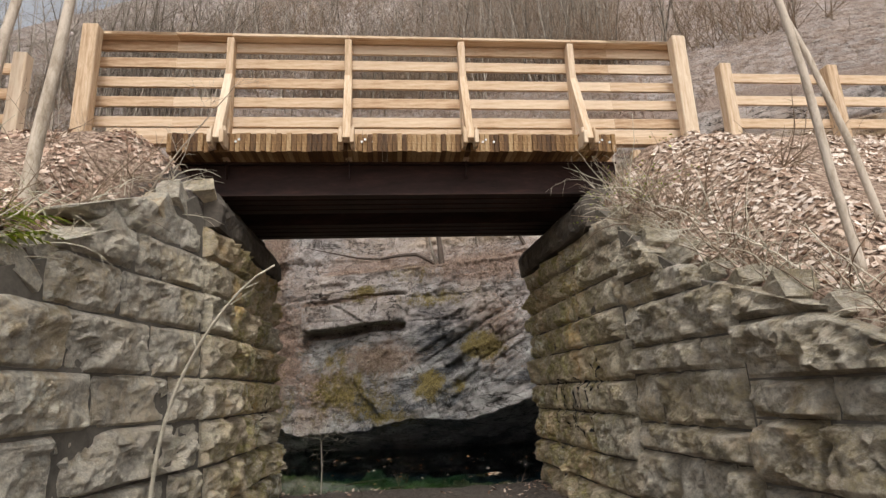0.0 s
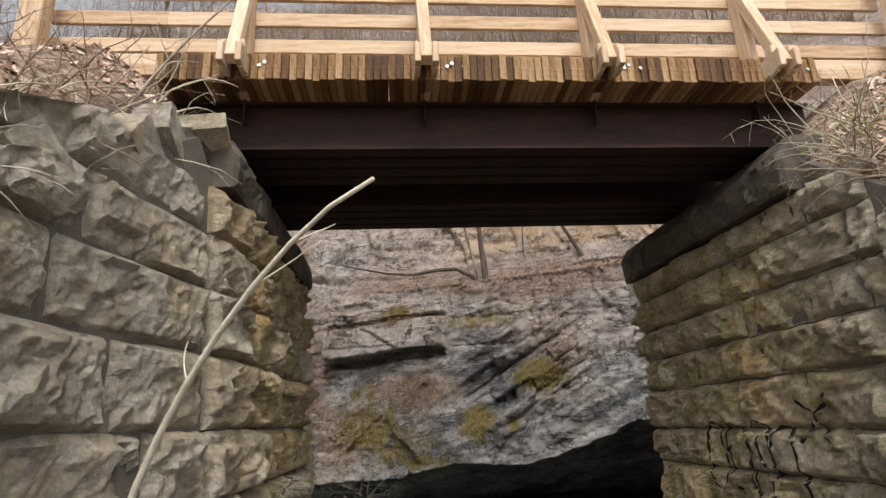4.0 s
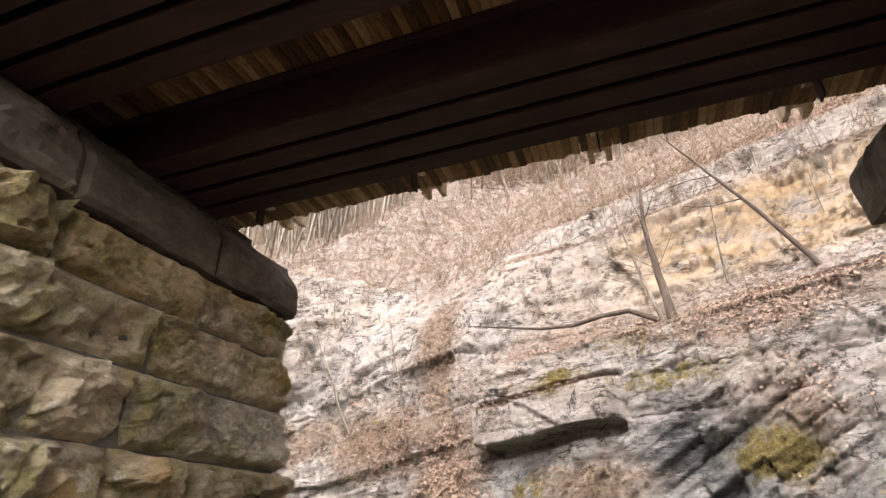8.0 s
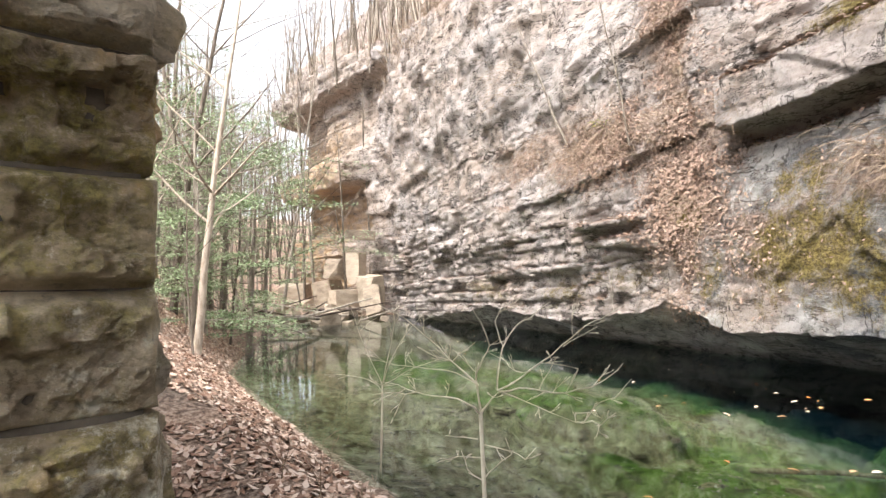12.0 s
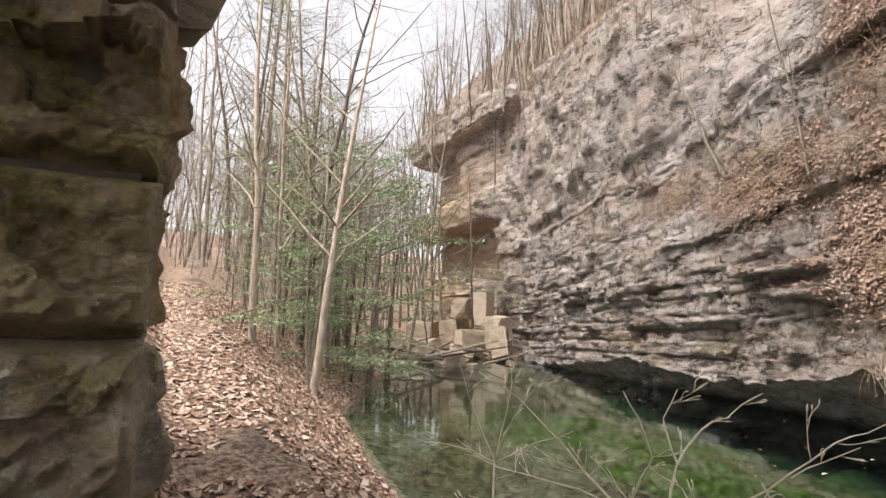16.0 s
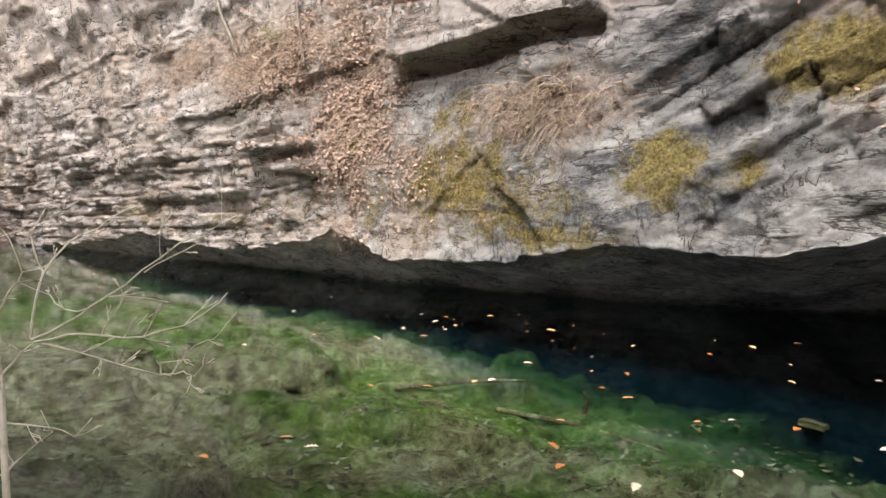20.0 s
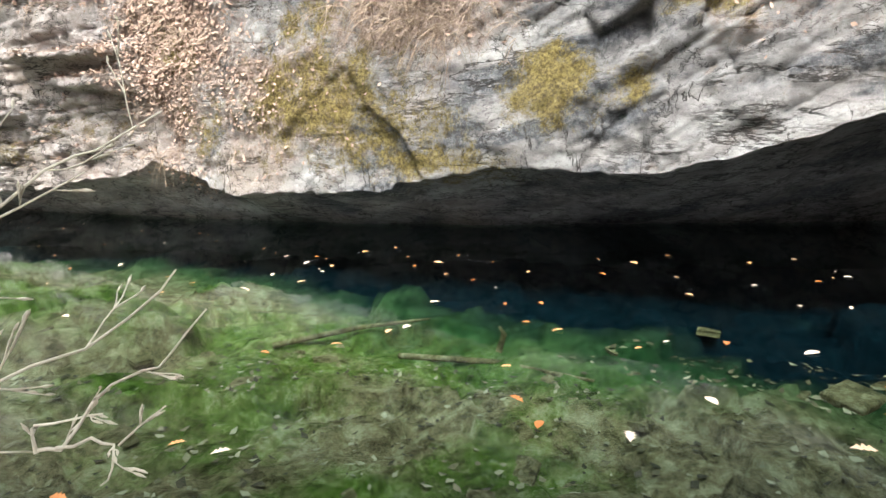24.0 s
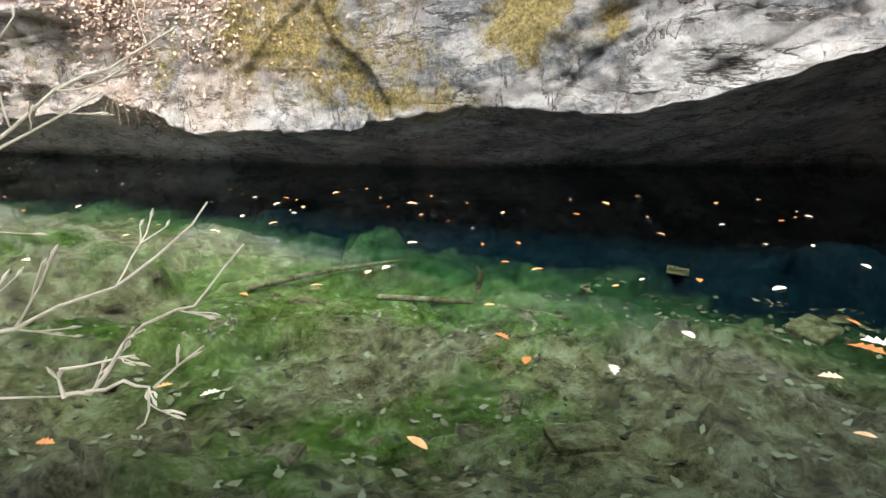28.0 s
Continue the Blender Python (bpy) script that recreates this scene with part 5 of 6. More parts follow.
def hemlock(at, height, seed, label, spread=1.5, count=9000):
    rg = random.Random(seed)
    ob = root("hemlock_tree", label, "tree", at, "hemlocks in the wood")
    s1 = Soup()
    pts, rad = limb(s1, rg, (0, 0, -0.15), (rg.uniform(-0.05, 0.05), rg.uniform(-0.05, 0.05), 1), height, 0.035 + height * 0.012, 0.01, 9, 0.03, 0.2, 7)
    tips = []
    n = len(pts) - 1
    for i in range(int(height * 4) + 8):
        f = rg.uniform(0.12, 1.0)
        k = min(int(f * n), n - 1)
        p = pts[k].lerp(pts[k + 1], f * n - k)
        a = rg.uniform(0, 6.283)
        L = spread * (0.45 + 0.75 * math.sin(math.pi * min(f * 0.8 + 0.12, 1))) * rg.uniform(0.45, 1.2)
        s2 = Soup()
        b, rb_ = limb(s2, rg, p, (math.cos(a), math.sin(a), rg.uniform(0.0, 0.4)), L, 0.014, 0.003, 5, 0.12, -0.5, 4)
        tips += b[2:]
        for j in range(1, 5):
            for sg in (-1, 1):
                side = Vector((-math.sin(a) * sg, math.cos(a) * sg, 0)) + (b[j + 1] - b[j]).normalized() * 0.9
                c, _ = limb(s2, rg, b[j], side, L * rg.uniform(0.14, 0.34), 0.004, 0.002, 3, 0.10, -0.4, 3)
                tips += c[1:]
        s2.make("limb", MAT_BARK, ob)
    s1.make("trunk", MAT_BARK, ob)
    needles(ob, tips, int(count * 1.5), 0.05, seed, flat=0.22)
    return ob


for k, (x, y, h, sp, cnt) in enumerate([(-11.0, 7.2, 3.4, 1.9, 5200), (-12.0, 8.9, 5.2, 2.6, 6400), (-17.5, 8.4, 6.0, 2.8, 6000), (-12.4, 8.0, 6.0, 2.6, 6400), (-14.2, 9.2, 6.5, 3.0, 6400), (-13.4, 7.2, 4.4, 2.3, 4600), (-16.5, 9.8, 7.5, 3.2, 6400), (-15.2, 10.9, 5.0, 3.0, 5400), (-19.5, 10.8, 11, 2.6, 5400), (-22, 9.2, 13, 2.6, 4800), (-18.2, 7.6, 12, 2.2, 4800), (-25, 11.8, 13, 3.0, 4800), (-19.5, 12.6, 5.5, 2.4, 4200)]):
    hemlock(on_ground(x, y), h, 500 + k, "green hemlock with drooping needle sprays", sp, cnt)


def far_wood(name, spots, seed, hmin, hmax, label, rmin=0.05, rmax=0.15, twigs=11, mat=None):
    """Many thin distant trunks with a few limbs, in one mesh."""
    rg = random.Random(seed)
    soup = Soup()
    for x, y, z in spots:
        h = rg.uniform(hmin, hmax)
        r = rg.uniform(rmin, rmax)
        pts, rad = limb(soup, rg, (x, y, z - 0.3), (rg.uniform(-0.2, 0.2), rg.uniform(-0.2, 0.2), 1), h, r, r * 0.2, 5, 0.06, 0.1, 4)
        branches(soup, rg, pts, rad, twigs, 0.30, 2, 0.3, 0.8, 0.3, 3)
    return tagged(soup.make(name, mat or MAT_BARK), label, "woodland", kind="stuff")


rw = random.Random(9)
far_wood("far_wood", [(x, y, float(ground_height(np.array([x]), np.array([y]))[0])) for x, y in ((rw.uniform(-72, -24), rw.uniform(2, 26)) for _ in range(210))], 21, 8, 17, "distant bare grey woodland beyond the trail", 0.03, 0.10, 15)


far_wood("far_wood", [(x, y, float(ground_height(np.array([x]), np.array([y]))[0])) for x, y in ((rw.uniform(-62, -28), rw.uniform(13, 34)) for _ in range(130))], 29, 10, 18, "bare grey woodland beyond the head of the pool", 0.05, 0.12, 15)
far_wood("sapling_thicket", [(x, y, float(ground_height(np.array([x]), np.array([y]))[0])) for x, y in ((rw.uniform(-24, -8.5), rw.uniform(5.4, 10.5)) for _ in range(100)) if y < pool_edge(x) - 0.3], 25, 1.5, 5, "thicket of thin bare saplings beside the trail", 0.008, 0.028, 12)


def hill_spots(count, seed, smin, smax, zmin, zmax):
    rg = random.Random(seed)
    P = CLIFF_P[40:]
    ss = (P[..., :2] - P0) @ ALONG
    out = []
    while len(out) < count:
        i, j = rg.randrange(P.shape[0]), rg.randrange(P.shape[1])
        if smin < ss[i, j] < smax and zmin < P[i, j, 2] < zmax:
            out.append(tuple(P[i, j]))
    return out


far_wood("hillside_wood", hill_spots(340, 3, -30, 16, 16, 50), 22, 4, 9, "bare brushy woodland on the hillside above the cliff", 0.02, 0.07)
far_wood("hillside_wood", hill_spots(330, 5, 14, 75, 12.5, 32), 23, 4, 10, "bare woodland along the top of the cliff", 0.025, 0.075, 13)
far_wood("cliff_saplings", hill_spots(110, 7, -3, 24, 6.5, 16), 24, 1.0, 2.4, "thin bare saplings on the upper ledges", 0.008, 0.022, 8)


def hillside_brush(count, seed, smin, smax, zmin, zmax, label, lo=0.4, hi=1.1, r=0.009):
    rg = random.Random(seed)
    soup = Soup()
    for p in hill_spots(count, seed, smin, smax, zmin, zmax):
        for _ in range(3):
            limb(soup, rg, p, (rg.uniform(-1, 1), rg.uniform(-1, 0.2), rg.uniform(0.3, 1.2)), rg.uniform(lo, hi), r, r * 0.3, 4, 0.25, 0.1, 3)
    return tagged(soup.make("hillside_brush", MAT_STEM), label, "brush", kind="stuff")


hillside_brush(1300, 31, -14, 16, 8.8, 26, "tangled dry brush on the leafy hillside")
hillside_brush(4600, 37, -32, 30, 17, 52, "dense grey-brown brush on the hillside beyond the bridge", 1.2, 3.2, 0.02)
hillside_brush(700, 33, 12, 44, 11, 19, "dry brush along the cliff top")


# ---- stones of the wing walls' tops, logs and fallen blocks ----
def rock_data(name, seed, size, mat, n=3):
    bm = bmesh.new()
    bmesh.ops.create_icosphere(bm, subdivisions=n, radius=1)
    rg = random.Random(seed)
    cuts = [(Vector((rg.gauss(0, 1), rg.gauss(0, 1), rg.gauss(0, 1))).normalized(), rg.uniform(0.60, 0.82)) for _ in range(6)]
    cuts += [(Vector(d), 0.50) for d in ((1, 0, 0), (-1, 0, 0), (0, 1, 0), (0, -1, 0), (0, 0, 1), (0, 0, -1))]
    for v in bm.verts:
        for d, k in cuts:
            over = v.co.dot(d) - k
            if over > 0:
                v.co -= d * over
        v.co += Vector((noise.noise(v.co * 3 + Vector((seed, 0, 0))), noise.noise(v.co * 3 + Vector((0, seed, 0))), noise.noise(v.co * 3 + Vector((0, 0, seed))))) * 0.035
        v.co = Vector((v.co.x * size[0], v.co.y * size[1], v.co.z * size[2]))
    me = bpy.data.meshes.new(name)
    bm.to_mesh(me)
    bm.free()
    me.materials.append(mat)
    return me


MAT_FALLEN = m_simple("fallen_sandstone", [(0.25, (0.11, 0.09, 0.07)), (0.5, (0.28, 0.225, 0.17)), (0.75, (0.46, 0.385, 0.30))], 2.5, (1, 1, 2), 0.9, strength=0.9, vary=0.45, world=True)
for k, (s, d, z, size, tl) in enumerate([(28.3, -0.5, 1.0, (1.1, 0.9, 1.7), 8), (29.5, -1.0, 2.3, (0.8, 0.7, 1.6), 4), (27.2, -0.6, 0.6, (0.8, 0.6, 1.5), -25), (29.2, -0.8, 4.0, (1.5, 0.9, 0.5), 6), (30.6, -1.4, 0.7, (1.5, 1.0, 1.0), 0), (31.2, -1.6, 2.3, (1.3, 1.0, 1.1), 5),
                                        (32.6, -2.0, 1.1, (1.5, 1.1, 1.3), -8), (29.9, -2.2, 0.1, (1.0, 0.8, 0.6), 10), (28.6, -1.8, -0.1, (0.9, 0.7, 0.5), 20), (33.5, -3.2, 0.3, (1.3, 1.1, 0.7), 0), (31.5, -3.6, 0.0, (0.9, 0.9, 0.5), 12), (35, -3.6, 1.0, (1.6, 1.2, 1.2), -5)]):
    xy = P0 + s * ALONG + d * INTO
    ob = new("fallen_rock", rock_data("fallen_rock", 60 + k, size, MAT_FALLEN))
    ob.matrix_world = pose(xy[0], xy[1], z, tl, tl * 0.6, 20 * k)
    tagged(ob, "tan block of fallen rock piled at the foot of the cliff", "rock", "fallen blocks")
rt = random.Random(52)
for face_of, tops, side in ((left_face, WING_L, -1), (right_face, WING_R, 1)):
    y = -3.9
    while y < 0.15:
        size = (rt.uniform(0.22, 0.34), rt.uniform(0.3, 0.5), rt.uniform(0.16, 0.26))
        ob = new("cap_rock", rock_data("cap_rock", 300 + rt.randrange(40), size, MAT_STONE, 4))
        ob.matrix_world = pose(float(face_of(y, 1)) + side * rt.uniform(0.16, 0.26), y, float(np.interp(y, WING_Y, tops)) + rt.uniform(-0.06, 0.0), rt.uniform(-10, 10) - 30, rt.uniform(-12, 12), rt.uniform(-20, 20))
        tagged(ob, "rough weathered stone bedded in earth along the wall top", "rock", "stones on the wing walls")
        y += size[1] * rt.uniform(0.75, 1.1)
rr = random.Random(27)
for k in range(34):
    s, d = rr.uniform(21.5, 34), -rr.uniform(0.6, 7.0)
    xy = P0 + s * ALONG + d * INTO
    sz = rr.uniform(0.25, 0.75)
    ob = new("fallen_rock", rock_data("fallen_rock", 140 + k, (sz * rr.uniform(1.0, 1.7), sz, sz * rr.uniform(0.35, 0.8)), MAT_FALLEN, 3))
    ob.matrix_world = pose(xy[0], xy[1], WATER + max(0.0, (s - 26) * 0.06) + rr.uniform(-0.05, 0.35) * sz, rr.uniform(-25, 25), rr.uniform(-25, 25), rr.uniform(0, 360))
    tagged(ob, "angular tan rock in the jumble at the head of the pool", "rock", "fallen blocks")
rl = random.Random(15)
for k in range(34):
    s, d = rl.uniform(19, 33), rl.uniform(-8, -2.0)
    xy = P0 + s * ALONG + d * INTO
    soup = Soup()
    a = rl.uniform(0, 6.28)
    r = rl.uniform(0.02, 0.09)
    limb(soup, rl, (0, 0, 0), (math.cos(a), math.sin(a), rl.uniform(-0.05, 0.28)), rl.uniform(2, 5), r, r * 0.4, 6, 0.05, 0, 7)
    ob = soup.make("fallen_log", MAT_DARKBARK if k % 3 == 0 else MAT_BARK)
    ob.location = (xy[0], xy[1], WATER + 0.05 + rl.uniform(0, 0.35))
    tagged(ob, "weathered grey log fallen across the head of the pool", "log", "logs in the pool")


SAP, SAP2 = (-0.699, 4.707, 0.922), (-2.9, 5.71, 0.56)
STEM = ((-1.5, -1.35, 0.12), (-0.36, -2.3, 2.55))
TREE_S = 2.1
CLUMP, SLAB = (2.55, 6.56), (3.14, 7.58)
FLOATERS = [(-0.98, 6.6), (-1.29, 6.21), (-0.75, 6.51), (-0.86, 7.75), (-0.4, 7.87), (-0.05, 8.11), (0.08, 8.2), (0.7, 7.39), (0.68, 6.94), (0.74, 6.65), (1.14, 6.51), (0.99, 8.23), (1.19, 8.03), (2.59, 8.88), (2.26, 7.67), (2.71, 7.45), (3.69, 7.82), (1.22, 8.73), (2.09, 9.73), (3.16, 10.54),
            (0.69, 10.82), (0.09, 10.8), (0.43, 10.45), (-0.45, 11.16), (-1.07, 10.57), (-0.76, 10.38), (-3.19, 10.67), (-1.33, 10.02), (-0.97, 9.68), (3.87, 10.09), (4.04, 9.22), (4.45, 9.36), (1.92, 5.88), (2.14, 6.32), (0.14, 6.04), (4.48, 10.21), (2.61, 10.21), (0.32, 8.84), (1.71, 6.84), (2.76, 6.89), (-2.68, 8.69)]


# ---- saplings and stems ----
def sapling(name, at, trunk, boughs, label, seed, mat=None, r=0.010, twigs=5):
    """A small bare shrub: a short trunk to a fork, then boughs, each a row of points from the fork or a way and a length."""
    rg = random.Random(seed)
    ob = root(name, label, "shrub", at, "bare saplings")
    s0 = Soup()
    fork = Vector(trunk)
    pts = [Vector((0, 0, -0.05)), fork * 0.5 + Vector((0.02, -0.01, 0)), fork]
    s0.add(*tube(pts, [r * 1.3, r * 1.1, r], 7))
    s0.make("trunk", mat or MAT_TWIG, ob)
    for a, b in boughs:
        s = Soup()
        if isinstance(a, list):
            knots = [fork + Vector(k) for k in a]
            p = []
            for i in range(len(knots) - 1):
                n = max(2, int((knots[i + 1] - knots[i]).length / 0.05))
                p += [knots[i].lerp(knots[i + 1], k / n) + Vector((rg.gauss(0, 1), rg.gauss(0, 1), rg.gauss(0, 1))) * 0.0035 for k in range(n)]
            p.append(knots[-1])
            b = b * 0.85
            q = [b + (0.0014 - b) * (i / (len(p) - 1)) ** 0.8 for i in range(len(p))]
            s.add(*tube(p, q, 6))
        else:
            p, q = limb(s, rg, fork, a, b, r * 0.6, r * 0.16, 10, 0.16, 0.03, 6)
        length = sum((p[i + 1] - p[i]).length for i in range(len(p) - 1))
        for k in range(max(2, int(twigs * min(length / 0.7, 1.2)))):
            i = rg.randrange(max(1, len(p) // 4), len(p) - 1)
            d = (p[i] - p[i - 1]).normalized()
            side = d.orthogonal()
            side.rotate(Matrix.Rotation(rg.uniform(0, 6.283), 3, d))
            t, u = limb(s, rg, p[i], d * 0.8 + side * 0.8 + Vector((0, 0, 0.2)), min(length, 0.6) * rg.uniform(0.10, 0.28), q[i] * 0.6, 0.0012, 5, 0.15, 0.05, 5)
            for _ in range(2):
                j = rg.randrange(1, 5)
                e = (t[j + 1] - t[j]).normalized()
                w, _u = limb(s, rg, t[j], e + Vector((rg.uniform(-1, 1), rg.uniform(-1, 1), rg.uniform(-0.3, 1))) * 0.6, min(length, 0.8) * 0.08, 0.0017, 0.0011, 3, 0.1, 0, 4)
                s.add(*tube([w[-1], w[-1] + e * 0.008, w[-1] + e * 0.016], [0.0011, 0.0026, 0.0005], 5))
            e = (t[-1] - t[-2]).normalized()
            s.add(*tube([t[-1], t[-1] + e * 0.010, t[-1] + e * 0.022], [0.0012, 0.003, 0.0006], 5))
        s.make("bough", mat or MAT_TWIG, ob)
    return ob


R17, F17 = Vector((0.55, 0.83, 0)), Vector((-0.83, 0.55, 0))


def way17(dx, dz, f=0.0):
    return R17 * dx + F17 * f + Vector((0, 0, dz))


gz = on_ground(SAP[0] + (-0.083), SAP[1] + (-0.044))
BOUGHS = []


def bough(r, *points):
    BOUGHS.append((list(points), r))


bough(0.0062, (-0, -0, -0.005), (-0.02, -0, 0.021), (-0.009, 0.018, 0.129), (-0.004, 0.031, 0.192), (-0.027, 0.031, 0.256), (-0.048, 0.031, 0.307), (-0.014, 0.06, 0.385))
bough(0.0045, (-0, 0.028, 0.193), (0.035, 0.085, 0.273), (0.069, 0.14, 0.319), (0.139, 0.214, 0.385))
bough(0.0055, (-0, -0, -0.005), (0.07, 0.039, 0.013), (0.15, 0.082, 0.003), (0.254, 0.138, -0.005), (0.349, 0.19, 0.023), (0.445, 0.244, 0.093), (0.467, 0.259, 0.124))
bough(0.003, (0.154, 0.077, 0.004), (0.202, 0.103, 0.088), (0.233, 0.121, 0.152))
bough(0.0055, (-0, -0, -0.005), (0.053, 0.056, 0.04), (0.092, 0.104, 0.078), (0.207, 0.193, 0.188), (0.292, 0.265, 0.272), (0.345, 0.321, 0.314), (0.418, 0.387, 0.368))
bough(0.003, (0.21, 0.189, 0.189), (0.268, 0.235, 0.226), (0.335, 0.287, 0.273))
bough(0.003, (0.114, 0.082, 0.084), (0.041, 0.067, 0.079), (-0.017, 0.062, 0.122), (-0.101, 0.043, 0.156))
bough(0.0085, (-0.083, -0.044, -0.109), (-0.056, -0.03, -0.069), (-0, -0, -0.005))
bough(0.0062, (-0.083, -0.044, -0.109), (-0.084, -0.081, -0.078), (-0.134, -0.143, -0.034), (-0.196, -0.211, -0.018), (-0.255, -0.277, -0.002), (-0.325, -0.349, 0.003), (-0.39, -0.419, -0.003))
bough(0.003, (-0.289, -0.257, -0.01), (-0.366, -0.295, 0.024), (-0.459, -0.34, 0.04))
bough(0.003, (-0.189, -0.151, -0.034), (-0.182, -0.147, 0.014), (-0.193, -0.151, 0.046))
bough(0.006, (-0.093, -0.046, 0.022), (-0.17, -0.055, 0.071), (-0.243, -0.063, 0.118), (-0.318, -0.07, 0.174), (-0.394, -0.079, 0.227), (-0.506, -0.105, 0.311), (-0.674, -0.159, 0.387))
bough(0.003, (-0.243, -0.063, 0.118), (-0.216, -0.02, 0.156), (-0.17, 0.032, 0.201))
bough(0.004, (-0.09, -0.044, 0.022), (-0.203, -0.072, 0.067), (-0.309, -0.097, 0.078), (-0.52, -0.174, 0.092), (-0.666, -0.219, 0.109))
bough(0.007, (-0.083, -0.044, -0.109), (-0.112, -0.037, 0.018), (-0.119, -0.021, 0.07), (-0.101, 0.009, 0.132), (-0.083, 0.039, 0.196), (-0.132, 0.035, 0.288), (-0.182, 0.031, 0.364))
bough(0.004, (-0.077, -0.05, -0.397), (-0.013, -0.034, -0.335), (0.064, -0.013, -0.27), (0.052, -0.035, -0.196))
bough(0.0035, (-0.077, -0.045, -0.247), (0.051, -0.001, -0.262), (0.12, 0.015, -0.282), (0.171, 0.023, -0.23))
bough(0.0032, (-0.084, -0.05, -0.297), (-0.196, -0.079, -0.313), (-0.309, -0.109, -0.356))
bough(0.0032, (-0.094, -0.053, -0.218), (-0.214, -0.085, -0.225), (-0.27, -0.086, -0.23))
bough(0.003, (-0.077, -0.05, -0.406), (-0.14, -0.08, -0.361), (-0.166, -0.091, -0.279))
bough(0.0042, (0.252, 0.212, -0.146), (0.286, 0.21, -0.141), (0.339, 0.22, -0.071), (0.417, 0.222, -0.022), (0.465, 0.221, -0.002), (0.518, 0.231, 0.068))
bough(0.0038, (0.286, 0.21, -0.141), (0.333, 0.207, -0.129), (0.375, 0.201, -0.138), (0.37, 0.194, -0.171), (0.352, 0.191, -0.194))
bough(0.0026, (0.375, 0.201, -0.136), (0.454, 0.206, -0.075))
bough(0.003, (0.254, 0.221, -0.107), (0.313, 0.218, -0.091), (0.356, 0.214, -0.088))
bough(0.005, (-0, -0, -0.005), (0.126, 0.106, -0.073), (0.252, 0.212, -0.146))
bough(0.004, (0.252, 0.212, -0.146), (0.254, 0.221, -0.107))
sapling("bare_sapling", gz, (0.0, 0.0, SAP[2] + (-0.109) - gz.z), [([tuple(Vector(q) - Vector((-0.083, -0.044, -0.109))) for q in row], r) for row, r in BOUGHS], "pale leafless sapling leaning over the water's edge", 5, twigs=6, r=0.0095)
gz = on_ground(SAP2[0], SAP2[1])
sapling("bare_sapling", gz, (0.02, 0.03, SAP2[2] - gz.z), [(way17(-0.4, 0.8, 0.1), 0.7), (way17(0.3, 0.7, -0.1), 0.7), (way17(-0.8, 0.4, 0.1), 0.5), (way17(0.8, 0.45), 0.6), (way17(0.1, 0.9), 0.9)], "thin pale sapling at the pool's edge", 6, r=0.007)
for k, (x, y, h) in enumerate([(-2.3, 4.75, 0.35), (-1.9, 4.8, 0.3), (-2.7, 4.7, 0.4), (0.6, 4.6, 0.3)]):
    gz = on_ground(x, y)
    sapling("dry_weed", gz, (0.01, 0.01, 0.12), [(way17(random.Random(k).uniform(-0.5, 0.5), 1), h), (way17(0.4, 0.9), h * 0.8), (way17(-0.4, 0.9), h * 0.9), (way17(0.1, 1, 0.4), h)], "dry reddish weed stems on the bank", 40 + k, MAT_STEM, 0.005, 2)


def arching_stem():
    """The long pale stem that bends over from the foot of the wall."""
    ob = root("arching_stem", "long pale bare stem arching out from the wall foot", "shrub", STEM[0])
    s = Soup()
    a, tip = Vector((0, 0, 0)), Vector(STEM[1]) - Vector(STEM[0])
    pts = []
    for i in range(15):
        f = i / 14
        pts.append(Vector((tip.x * f ** 1.9, tip.y * f ** 1.6, tip.z * (1 - (1 - f) ** 1.45))) + Vector((0.02 * math.sin(f * 9), 0.015 * math.sin(f * 13), 0)))
    s.add(*tube(pts, [0.020 - 0.0009 * i for i in range(15)], 7))
    s.make("stem", MAT_TWIG, ob)
    rg = random.Random(3)
    for i in (7, 9, 11, 12):
        t = Soup()
        limb(t, rg, pts[i], (rg.uniform(-0.3, 0.9), rg.uniform(-0.3, 0.8), 0.3), rg.uniform(0.15, 0.4), 0.005, 0.0015, 5, 0.12, 0, 4)
        t.make("twig", MAT_TWIG, ob)


arching_stem()

# ---- the banks above the wing walls ----
def bank_at(x, y):
    return on_ground(x, y)


for k, (x, y, h, r, lean) in enumerate([(-2.54, -1.62, 6.5, 0.062, (0.08, 0.05)), (-4.05, -0.15, 7, 0.07, (-0.02, 0.1)), (-2.06, -0.66, 2.0, 0.014, (0.35, 0.05))]):
    tree("bare_tree", bank_at(x, y), h, r, lean, "slender pale-barked tree on the bank above the wing wall", 700 + k, 8, MAT_PALEBARK, group="bank trees", lo=0.35)
for k, (x, y, h, r, lean) in enumerate([(3.85, -2.75, 8, 0.036, (-0.13, 0.05)), (4.45, -2.4, 8, 0.032, (-0.10, 0.05)), (6.6, -0.9, 7, 0.05, (-0.05, 0.0))]):
    tree("bare_tree", bank_at(x, y), h, r, lean, "leaning pale-barked tree on the leafy slope", 720 + k, 8, MAT_PALEBARK, group="bank trees", lo=0.35)


